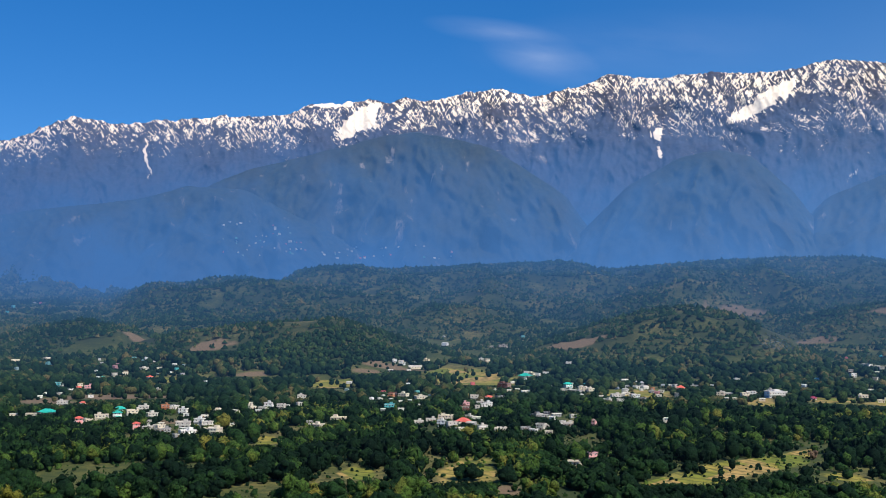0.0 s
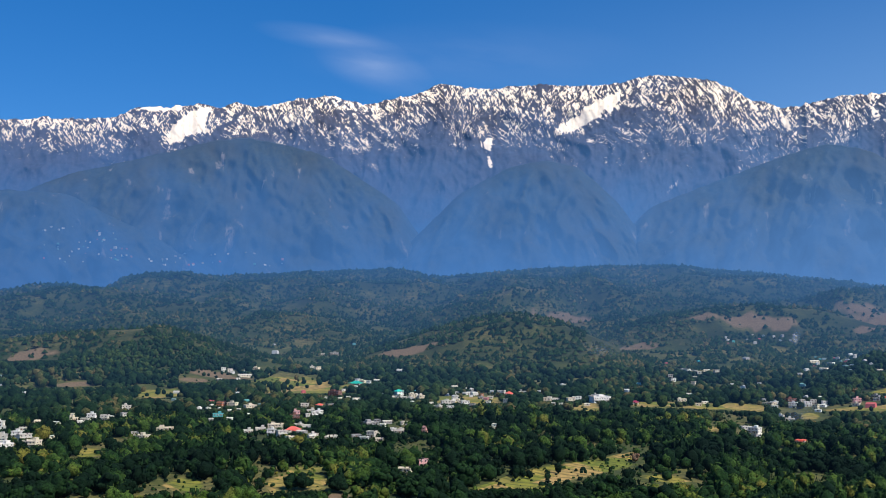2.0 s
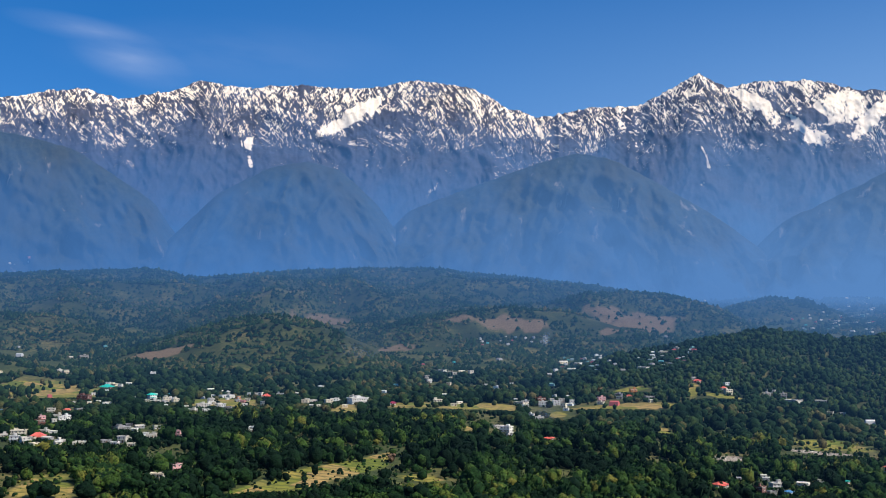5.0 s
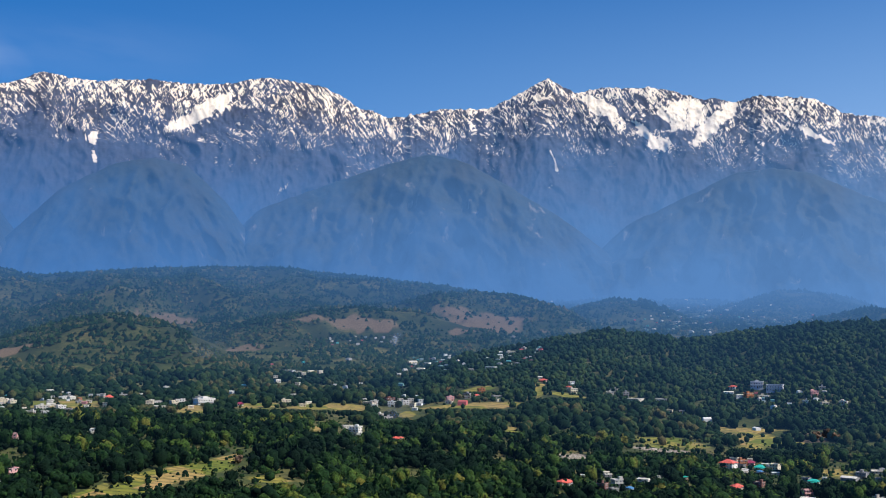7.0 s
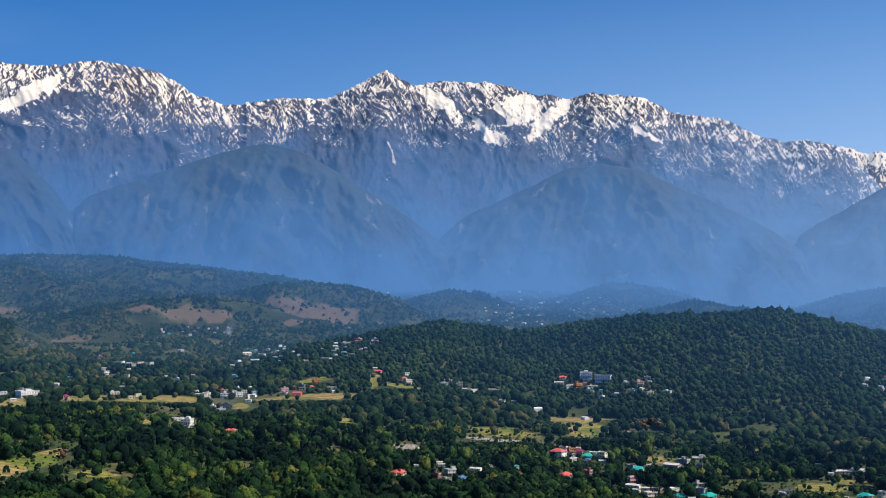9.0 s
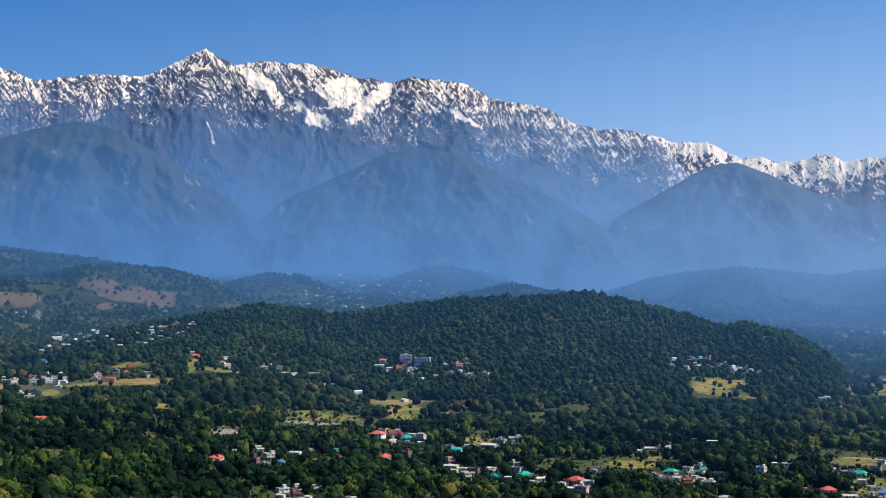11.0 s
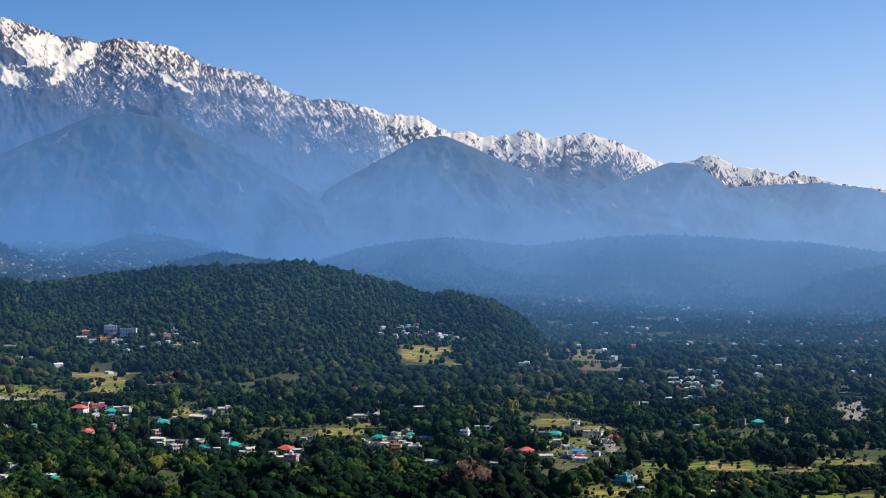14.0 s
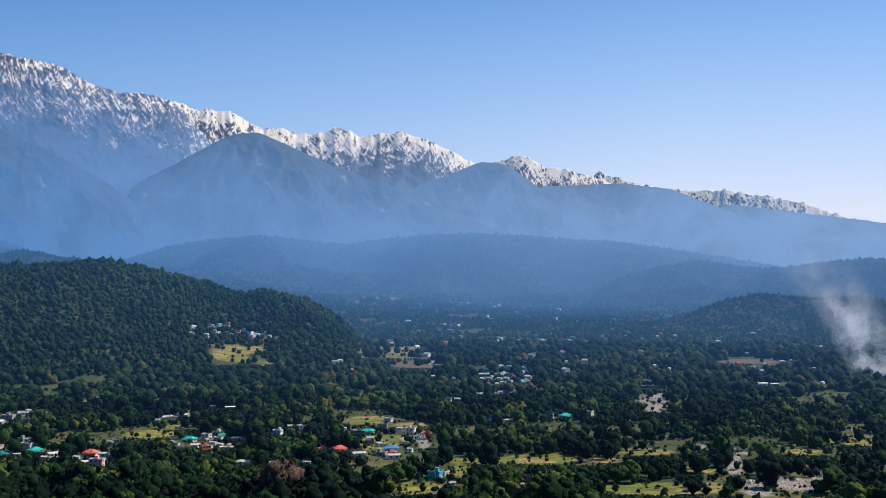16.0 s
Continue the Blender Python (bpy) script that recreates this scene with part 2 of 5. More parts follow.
def leaf_material(name, stops, hazy=False):
    m, n, l = material(name)
    stand_of = noise_node(n, l, 0.009, 3.0, 0.6, (1, 1, 0.3))
    tree = noise_node(n, l, 0.10, 1.5, 0.5, (1, 1, 0.3))
    mixed = calc(n, l, "ADD", calc(n, l, "MULTIPLY", attribute(n, "tint"), 0.62), span(n, l, tree, 0.34, 0.66, 0, 0.18))
    mixed = calc(n, l, "ADD", mixed, span(n, l, stand_of, 0.36, 0.64, -0.16, 0.36))
    col = ramp(n, l, mixed, stops)
    # shade in the gaps between leaves is painted into their colour as dark flecks
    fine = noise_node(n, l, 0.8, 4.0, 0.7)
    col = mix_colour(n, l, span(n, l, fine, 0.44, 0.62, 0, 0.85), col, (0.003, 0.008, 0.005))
    sh = principled(n, l, col, 0.8, fine, 1.5, 0.06)
    tr = n.new("ShaderNodeBsdfTranslucent")
    l.new(col, tr.inputs["Color"])
    mx = n.new("ShaderNodeMixShader")
    mx.inputs[0].default_value = 0.08
    l.new(sh, mx.inputs[1])
    l.new(tr.outputs[0], mx.inputs[2])
    sh = mx.outputs[0]
    # painted haze glows over the crowns, growing with distance
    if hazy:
        sh = painted_haze(n, l, sh, by_distance(n, l, 550.0, 3950.0, 1.0, True), HAZE_VALLEY)
    finish(n, l, sh)
    return m


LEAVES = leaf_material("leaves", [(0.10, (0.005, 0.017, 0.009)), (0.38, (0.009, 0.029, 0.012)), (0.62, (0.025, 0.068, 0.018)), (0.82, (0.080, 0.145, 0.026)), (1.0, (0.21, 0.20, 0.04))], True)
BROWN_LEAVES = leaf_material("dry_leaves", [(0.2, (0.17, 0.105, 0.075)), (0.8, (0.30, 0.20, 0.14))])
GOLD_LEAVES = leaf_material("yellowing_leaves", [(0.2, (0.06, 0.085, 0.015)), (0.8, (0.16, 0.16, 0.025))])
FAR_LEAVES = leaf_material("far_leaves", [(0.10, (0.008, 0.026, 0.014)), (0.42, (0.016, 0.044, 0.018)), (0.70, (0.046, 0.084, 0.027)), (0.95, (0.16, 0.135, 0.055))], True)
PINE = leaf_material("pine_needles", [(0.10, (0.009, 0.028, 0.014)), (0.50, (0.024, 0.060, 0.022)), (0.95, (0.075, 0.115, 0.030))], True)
GROUND = ground_material()
m, n, l = material("bark")
finish(n, l, principled(n, l, ramp(n, l, noise_node(n, l, 4.0), [(0.3, (0.06, 0.045, 0.03)), (0.7, (0.14, 0.11, 0.08))]), 0.9))
BARK = m


# ---- land forms ----
def lattice(ix, iy, seed):
    h = (ix * 374761393 + iy * 668265263 + seed * 974711) & 0x7FFFFFFF
    h = ((h ^ (h >> 13)) * 1274126177) & 0x7FFFFFFF
    return ((h ^ (h >> 16)) & 0xFFFF) / 65535.0


def value_noise(x, y, seed=0):
    x, y = np.asarray(x, float), np.asarray(y, float)
    ix, iy = np.floor(x).astype(np.int64), np.floor(y).astype(np.int64)
    fx, fy = x - ix, y - iy
    fx, fy = fx * fx * fx * (fx * (6 * fx - 15) + 10), fy * fy * fy * (fy * (6 * fy - 15) + 10)
    a, b = lattice(ix, iy, seed), lattice(ix + 1, iy, seed)
    c, d = lattice(ix, iy + 1, seed), lattice(ix + 1, iy + 1, seed)
    return (a + (b - a) * fx) * (1 - fy) + (c + (d - c) * fx) * fy


def fbm(x, y, octaves=4, seed=0, gain=0.5):
    total, amp, norm = 0.0, 1.0, 0.0
    for k in range(octaves):
        total = total + amp * value_noise(x * 2 ** k + 17.3 * k, y * 2 ** k - 9.1 * k, seed + k)
        norm += amp
        amp *= gain
    return total / norm


def ridged(x, y, octaves=4, seed=0, gain=0.5):
    total, amp, norm = 0.0, 1.0, 0.0
    for k in range(octaves):
        total = total + amp * (1 - np.abs(2 * value_noise(x * 2 ** k + 31.7 * k, y * 2 ** k + 5.3 * k, seed + k) - 1))
        norm += amp
        amp *= gain
    return total / norm


def soft_line(b, pairs):
    """A profile through (bearing, rise) pairs, slightly rounded at its corners."""
    xs, ys = [p[0] for p in pairs], [p[1] for p in pairs]
    return sum(np.interp(b + d, xs, ys) for d in (-0.25, -0.1, 0, 0.1, 0.25)) / 5


def polar(b, r):
    b = np.radians(b)
    return r * np.sin(b), r * np.cos(b)


# the valley floor: height under eye level by distance, up-country (west) and in the plain (east)
DIST = [0, 450, 600, 750, 900, 1300, 1800, 2500, 3300, 4200, 5000]
WEST = [-125, -125, -118, -108, -98, -88, -82, -34, 58, 146, 190]
EAST = [-137, -137, -137, -137, -136, -131, -122, -105, -80, -52, -30]

# wooded hills in the valley: distance, reach to the front and back, and the skyline as (bearing, rise)
HILLS = [
    (3400, 620, 300, [(-15.48, 1.88), (-11.69, 2.02), (-9.23, 2.28), (-7.73, 2.06), (-6.72, 2.64), (-4.16, 2.92), (-2.33, 2.62),
                      (0.56, 2.82), (5.63, 3.09), (7.76, 2.68), (12.55, 3.06), (18.02, 3.14), (20.8, 2.89), (23.26, 2.67),
                      (24.66, 2.51), (28.46, 2.0), (32, 0.9)]),
    (3860, 200, 150, [(-24, 2.5), (-21.96, 2.61), (-20.1, 2.77), (-16.73, 2.91), (-15.24, 2.47), (-12.71, 1.6), (-10, 1.0)]),
    (2200, 260, 330, [(-19, -3.0), (-15.65, -1.64), (-13.93, -0.56), (-11.4, -0.09), (-8.83, 0.25), (-4.89, 0.45), (-2.23, -0.39), (0.44, -1.13), (3, -2)]),
    (2000, 420, 380, [(22, -3), (27.29, -0.97), (31.02, -0.35), (34.19, 0.21), (37.46, -0.25), (40.55, 0.28), (44.75, 0.56), (49.28, 0.75),
                      (51.68, 0.3), (54.34, -0.36), (55.39, -0.76), (56.71, -0.57), (58.54, -1.01), (60.09, -1.92), (61.36, -3.4), (63, -5)]),
    (2700, 260, 200, [(13, -1), (15.71, 0.21), (17.52, 0.81), (19.87, 1.08), (22.52, 1.38), (25.45, 1.09), (27.05, 0.61), (28.91, 0.07), (31, -1)]),
    (3000, 220, 200, [(22, 0.5), (24.11, 1.4), (25.71, 1.94), (27.58, 2.07), (29.45, 2.01), (32.1, 1.26), (33.41, 0.6), (35, -0.5)]),
    (3200, 220, 200, [(30, 0), (31.59, 0.86), (32.79, 1.4), (34.52, 1.75), (35.86, 1.67), (37.72, 0.88), (39.31, 0.21), (41, -0.6)]),
    (3600, 240, 240, [(37, 0.4), (39.31, 1.28), (41.95, 2.07), (44.55, 1.8), (46.09, 1.27), (47.1, 0.75), (49, -0.2)]),
    (3000, 200, 200, [(40, -0.6), (41.94, 0.22), (43.25, 0.75), (45.83, 1.27), (48.36, 0.8), (50.09, 0.23), (52, -0.6)]),
    (3650, 330, 200, [(48, 0.2), (50.94, 1.07), (52.97, 1.6), (56.07, 2.0), (60.02, 1.56), (64.01, 2.01), (66.95, 2.08), (73.3, 1.63),
                      (77.17, 1.03), (80.19, 0.49), (82.88, -0.28), (86, -0.8)]),
    (3350, 260, 200, [(70, -1.0), (72.24, -0.4), (74.08, 0.25), (76.66, 0.77), (79.69, 0.36), (83.13, 0.73), (84.99, 0.84), (90, 0.6)]),
    (2500, 240, 240, [(-24, -1.6), (-21.41, -0.73), (-18.6, -0.06), (-16.43, 0.36), (-14.44, -0.05), (-12.41, -0.75), (-10, -1.6)]),
    (2800, 260, 200, [(-7, -0.8), (-4.35, 0.05), (-0.63, 1.07), (3.1, 0.87), (6.01, 0.08), (8, -0.6)]),
    (2350, 260, 220, [(2.5, -1.6), (4.85, -0.54), (8.78, 0.72), (11.44, 1.09), (13.31, 0.71), (15.7, -0.3), (18, -1.4)]),
    (3000, 220, 180, [(-14, 0.9), (-11.94, 1.6), (-9.63, 2.22), (-7.54, 2.16), (-3.84, 1.86), (-1.7, 1.39), (0.5, 0.6)]),
    (2700, 220, 200, [(73.5, -2.6), (75.87, -1.85), (78.18, -1.01), (79.44, -0.75), (81.66, -0.92), (84.97, -1.04), (90, -1.5)]),
]


def land(b, r, relief=False):
    """Height of the ground at a bearing and a distance."""
    b, r = np.asarray(b, float), np.asarray(r, float)
    bb = (b + 180) % 360 - 180
    east = np.clip((bb - np.interp(r, [900, 2400, 3000], [6, 28, 36])) / 36, 0, 1)
    east = east * east * (3 - 2 * east)
    z = np.interp(r, DIST, WEST) * (1 - east) + np.interp(r, DIST, EAST) * east
    x, y = polar(b, r)
    flat = z
    crest = np.zeros_like(z + b)
    for far, front, back, line in HILLS:
        r0 = far + 120 * (value_noise(bb / 5.0, far / 100.0, 3) - 0.5)
        top = r0 * np.tan(np.radians(soft_line(bb, line))) - 5
        s = np.where(r < r0, (r0 - r) / front, (r - r0) / back)
        inside = np.clip((bb - line[0][0]) / 2.0, 0, 1) * np.clip((line[-1][0] - bb) / 2.0, 0, 1)
        h = flat + np.maximum(top - flat, 0) * np.exp(-s * s * (1.2 + 0.8 * value_noise(x / 160, y / 160, 7))) * inside
        crest = np.where(h > z, np.exp(-(3.0 * s) ** 2) * inside, crest)
        z = np.maximum(z, h)
    # ravines and side spurs run down the far hills, away from their crests
    folds = (ridged(x / 230, y / 230, 3, 15) - 0.6) * 70 * np.clip((z - flat) / 60, 0, 1) * (1 - crest) * np.clip((r - 1500) / 900, 0, 1)
    z = z + folds
    rough = np.clip((z - flat) / 60, 0.12, 1)
    z = z + (fbm(x / 130, y / 130, 4, 11) - 0.5) * 15 * rough * np.clip((3000 - r) / 1500, 0.15, 1)
    # the lookout's own hill, under the camera
    z = np.maximum(z, -1.7 - r * 0.42 - 0.00022 * r * r + 4 * (fbm(x / 40, y / 40, 3, 5) - 0.5) * np.clip(r / 60, 0, 1))
    return (z + EYE_Z, z - flat) if relief else z + EYE_Z


def ground_at(bearing, rise):
    """Where a line of sight from the lookout meets the ground."""
    r = np.arange(420.0, 4200.0, 4.0)
    under = EYE_Z + r * math.tan(radians(rise)) <= land(np.full_like(r, bearing), r)
    d = float(r[np.argmax(under)]) if under.any() else 4000.0
    x, y = polar(bearing, d)
    return float(x), float(y), float(land(bearing, d)), d


# open ground among the trees: bearing and rise of the middle, half width and half height as seen from the lookout, in degrees
PLOTS_NORTH = [
    (1.50, -2.50, 2.67, 0.35), (-5.13, -2.72, 1.34, 0.24), (0.98, -6.90, 1.87, 0.45),
    (1.50, -6.27, 1.20, 0.13), (-4.04, -6.84, 0.94, 0.32), (-0.08, -7.72, 1.07, 0.21), (-16.76, -7.72, 3.2, 0.25), (-8.24, -5.31, 0.80, 0.21), (14.46, -3.42, 0.94, 0.21),
    (17.89, -3.28, 1.34, 0.16), (18.31, -6.64, 1.07, 0.16), (9.13, -3.06, 1.60, 0.21), (-12.64, -2.55, 0.53, 0.13),
]
PLOTS_MIDDLE = [
    (21.48, -3.35, 1.34, 0.19), (20.17, -3.34, 1.07, 0.16), (27.57, -3.31, 2.41, 0.16), (24.66, -3.70, 0.40, 0.19), (32.07, -2.82, 1.34, 0.11), (36.98, -4.98, 1.87, 0.24),
    (41.01, -4.90, 1.87, 0.32), (40.52, -4.36, 1.47, 0.13), (29.56, -4.40, 0.37, 0.16), (44.15, -6.14, 0.80, 0.19), (27.84, -2.57, 1.34, 0.11), (30.88, -2.57, 0.27, 0.43),
    (20.44, -4.38, 0.27, 0.13),
]
PLOTS_EAST = [
    (61.59, -6.73, 1.07, 0.19), (62.09, -7.75, 1.20, 0.43), (63.36, -6.91, 1.07, 0.11), (62.63, -3.55, 1.74, 0.32), (55.39, -3.38, 1.47, 0.24), (55.65, -3.90, 1.60, 0.16),
    (51.15, -7.12, 1.07, 0.19), (52.74, -6.85, 0.80, 0.13), (69.18, -8.45, 1.20, 0.21), (65.94, -8.61, 0.80, 0.21), (65.85, -8.96, 0.48, 0.48), (69.57, -8.55, 2.41, 0.24),
    (63.73, -9.83, 1.34, 0.32), (74.55, -8.09, 1.60, 0.19), (72.46, -8.51, 0.80, 0.16), (75.05, -9.73, 2.94, 0.37), (83.30, -7.31, 1.20, 0.24), (81.36, -7.89, 1.34, 0.16),
    (61.34, -6.73, 1.34, 0.13), (76.60, -8.80, 0.80, 0.32),
]
EARTH = [
    (-15.13, -3.24, 2.67, 0.13), (-18.05, -3.40, 1.34, 0.11), (-2.22, -1.98, 1.60, 0.13), (-3.55, -2.12, 0.80, 0.13), (-9.06, -2.26, 1.60, 0.13), (6.27, -0.80, 1.20, 0.21),
    (16.97, -0.64, 2.41, 0.13), (-10.62, -0.93, 1.07, 0.29), (-14.18, -0.62, 0.80, 0.16), (13.66, 0.52, 1.50, 0.32), (22.1, 0.50, 2.7, 0.50), (28.4, 0.70, 2.5, 0.48),
    (3.09, -7.60, 0.67, 0.27), (-12.61, -4.40, 0.53, 0.11), (43.22, -4.68, 0.94, 0.21), (63.38, -4.11, 0.94, 0.21), (79.16, -3.89, 1.34, 0.11), (27.18, 0.13, 0.80, 0.16),
    (26.78, 1.08, 0.53, 0.13),
]
STONES = [
    (36.72, -5.32, 2.27, 0.07), (32.4, -5.62, 0.8, 0.12), (64.38, -3.98, 0.53, 0.21), (63.98, -7.64, 0.37, 0.37), (74.8, -5.8, 0.80, 0.60),
    (78.37, -8.54, 0.35, 0.70), (79.37, -9.51, 0.80, 0.37), (80.85, -9.35, 1.20, 0.35), (82.08, -8.85, 0.37, 0.27), (78.88, -8.07, 0.59, 0.11), (63.33, -7.53, 0.43, 0.32),
    (76.86, -7.78, 0.27, 0.16),
]


# sown fields with straight sides: corners as (bearing, rise), in order round the field
FIELDS = [[(9.05, -7.30), (11.75, -6.35), (17.0, -5.42), (16.6, -6.15), (12.5, -7.22)]]


def open_masks(x, y):
    masks = {"plot": np.zeros_like(x), "earth": np.zeros_like(x), "stones": np.zeros_like(x)}
    wob = (fbm(x / 26, y / 26, 4, 21) - 0.5) * 1.5
    for kind, px, py, ux, uy, hw, hd in OPEN_PLACES:
        along = (x - px) * ux + (y - py) * uy
        across = (x - px) * uy - (y - py) * ux
        d = np.sqrt((across / hw) ** 2 + (along / hd) ** 2) + wob
        masks[kind] = np.maximum(masks[kind], np.clip(1.5 - d, 0, 1))
    for corners in FIELD_CORNERS:
        inner = np.full(np.shape(x), 1e3)
        for (ax, ay), (bx, by) in zip(corners, corners[1:] + corners[:1]):
            inner = np.minimum(inner, ((y - ay) * (bx - ax) - (x - ax) * (by - ay)) / math.hypot(bx - ax, by - ay))
        masks["plot"] = np.maximum(masks["plot"], np.clip(0.5 + inner / 7 + wob * 0.4, 0, 1))
    return masks


OPEN_PLACES, VIEWS = [], []
FIELD_CORNERS = []
for corners in FIELDS:
    at = [ground_at(*c) for c in corners]
    ring = [(q[0], q[1]) for q in at]
    turn = sum(p[0] * q[1] - q[0] * p[1] for p, q in zip(ring, ring[1:] + ring[:1]))
    FIELD_CORNERS.append(ring if turn > 0 else ring[::-1])
    for k in range(8):
        fb = corners[0][0] + (k + 0.5) / 8 * (max(c[0] for c in corners) - corners[0][0])
        low = float(np.interp(fb, [9.05, 12.5, 16.6, 17.0], [-7.30, -7.22, -6.15, -5.42]))
        q = ground_at(fb, low + 0.1)
        VIEWS.append((fb, 0.5, q[3], q[2]))
for kind, places in (("plot", PLOTS_NORTH + PLOTS_MIDDLE + PLOTS_EAST), ("earth", EARTH), ("stones", STONES)):
    for b, rise, half, tall in places:
        px, py, pz, d = ground_at(b, rise)
        d0, d1 = ground_at(b, rise - tall)[3], ground_at(b, rise + tall)[3]
        fx, fy, fz, fd = ground_at(b, rise - 0.75 * tall)
        if rise > -7.6 or b > 0:
            VIEWS.append((b, half * 0.9, fd, fz))
        OPEN_PLACES.append((kind, px, py, math.sin(radians(b)), math.cos(radians(b)), max(d * radians(half) * 0.9, 5.0), min(max((d1 - d0) * 0.42, 8.0), 80.0 if kind == "earth" else 150.0)))


def grid_mesh(name, co, nu, nv, closed=False, smooth=True):
    """A sheet of nu x nv points given row by row."""
    me = bpy.data.meshes.new(name)
    i = np.arange(nu - (0 if closed else 1))[:, None]
    j = np.arange(nv - 1)[None, :]
    i2 = (i + 1) % nu
    quads = np.stack([i * nv + j, i * nv + j + 1, i2 * nv + j + 1, i2 * nv + j], -1).reshape(-1, 4)
    fill(me, co, quads, smooth)
    return me


def fill(me, co, faces, smooth=False):
    k = faces.shape[1]
    me.vertices.add(len(co))
    me.vertices.foreach_set("co", np.asarray(co, np.float32).ravel())
    me.loops.add(faces.size)
    me.loops.foreach_set("vertex_index", faces.astype(np.int32).ravel())
    me.polygons.add(len(faces))
    me.polygons.foreach_set("loop_start", np.arange(0, faces.size, k, dtype=np.int32))
    me.polygons.foreach_set("use_smooth", np.full(len(faces), smooth))
    me.update(calc_edges=True)
    return me


def give(me, name, values):
    a = me.attributes.new(name, "FLOAT", "POINT")
    a.data.foreach_set("value", np.asarray(values, np.float32).ravel())


bearings = np.concatenate([np.arange(-24, 90, 0.2), np.arange(90, 336, 3.0)])
dists = np.concatenate([[0.02, 3, 15, 40, 80, 130, 200, 280, 360, 440, 520], np.geomspace(580, 4900, 180)])
B, D = np.meshgrid(bearings, dists, indexing="ij")
X, Y = polar(B, D)
Z = land(B, D)
ground = new("ground", grid_mesh("ground", np.stack([X, Y, Z], -1).reshape(-1, 3), len(bearings), len(dists), True))
for key, v in open_masks(X, Y).items():
    give(ground.data, key, v)
give(ground.data, "wood", np.clip((land(B, D, True)[1] - 8) / 14, 0, 1))
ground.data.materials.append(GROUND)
tagged(ground, "green and straw-coloured valley floor with terraced fields", "ground", kind="structure")


def mountain(name, line, far, depth, back, foot, step, rows, spur, mat, label, seed, jag=0.1, snow=None):
    """A range with its skyline through (bearing, rise) pairs: spurs and gullies run down its face towards the valley."""
    b = np.arange(line[0][0], line[-1][0] + step / 2, step)
    v = np.concatenate([-np.linspace(0.5, 0.08, 4), np.linspace(0, 1, rows) ** (1.5 if snow else 1.25)])
    Bm, V = np.meshgrid(b, v, indexing="ij")
    rise = np.interp(Bm, [p[0] for p in line], [p[1] for p in line]) if jag > 0.05 else soft_line(Bm, line)
    rise = rise + jag * (ridged(Bm / 0.7, Bm * 0 + seed, 4, seed, 0.6) - 0.62) * 2.0 + jag * 0.7 * (ridged(Bm / 0.21, Bm * 0, 2, seed + 9) - 0.5)
    top = far * np.tan(np.radians(rise))
    down = np.clip(V, 0, 1)
    w = down * np.clip(rise, 2.5, 12) * 0.85
    lean = 2.0 * (fbm(Bm / 3.5, w / 4.0, 2, seed + 40) - 0.5)
    u = Bm + lean * np.clip(w / 3, 0, 1)
    r1 = ridged(u / 2.9, w / 5.0 + seed, 2, seed + 1)
    r2 = ridged((u + 0.55 * w) / 1.3 + seed, (w - 0.5 * u) / 1.7, 2, seed + 2)
    r3 = ridged((u - 0.5 * w) / 0.45, (w + 0.5 * u) / 0.45, 3, seed + 3)
    rib = ridged((Bm + 0.35 * lean * w) / 0.62, w / 3.2 + seed, 2, seed + 5)
    grow = down ** 0.6 * (1 - 0.35 * down)
    if snow is not None:
        fold = (r1 - 0.5) * 0.7 * grow + 0.48 * (r2 - 0.5) * np.clip(down * 5, 0, 1) + 0.06 * (rib - 0.5) * np.clip(down * 12, 0, 1) + 0.17 * (r3 - 0.5) * np.clip(down * 9, 0, 1)
    else:
        fold = (r1 - 0.5) * 1.7 * grow + 0.75 * (r2 - 0.5) * np.clip(down * 4, 0, 1) + 0.22 * (r3 - 0.5) * np.clip(down * 9, 0, 1)
    R = np.where(V < 0, far - V * 2 * back, far - depth * down - spur * fold)
    H = foot + (top - foot) * np.where(V < 0, 1 + V * 1.2, (1 - down) ** 1.1)
    x, y = polar(Bm, R)
    ob = new(name, grid_mesh(name, np.stack([x, y, H + EYE_Z], -1).reshape(-1, 3), len(b), len(v)))
    if snow is not None:
        lean = 0.6 * (value_noise(Bm / 1.6, V * 2, seed + 70) - 0.5)
        seen = np.degrees(np.arctan2(H, R))
        give(ob.data, "gully_a", Bm + (0.60 + lean) * (rise - seen))
        give(ob.data, "gully_b", Bm - (0.60 - lean) * (rise - seen))
        give(ob.data, "height", seen)
        give(ob.data, "snow", snow(Bm, seen, rise, r2, rib))
    ob.data.materials.append(mat)
    return tagged(ob, label, "mountain", kind="structure")


CREST = [
    (-23, 8.0), (-19.99, 8.16), (-17.23, 9.39), (-14.74, 9.13), (-13.85, 9.32), (-10.38, 9.71), (-7.36, 9.87), (-6.43, 10.34), (-3.49, 10.6),
    (-2.55, 10.43), (-1.88, 10.75), (-0.8, 10.54), (1.01, 10.94), (2.71, 11.14), (4.18, 10.76), (6.86, 11.3), (7.82, 11.72),
    (10.03, 11.47), (12.11, 11.65), (15.93, 11.53), (17.17, 11.86), (18.16, 11.92), (20.83, 11.59), (22.17, 10.79), (23.87, 10.17),
    (26.34, 10.59), (28.51, 10.62), (30.15, 11.37), (31.36, 11.99), (32.61, 11.31), (33.78, 11.46), (35.1, 11.5),
    (36.34, 11.46), (37.85, 11.02), (40.03, 10.67), (41.17, 10.88), (43.54, 10.62), (45.02, 9.85), (46.95, 9.63), (49.84, 8.32),
    (50.59, 8.47), (52.43, 8.05), (53.2, 7.3), (54, 6.2), (56, 4.4), (59, 3.0)]


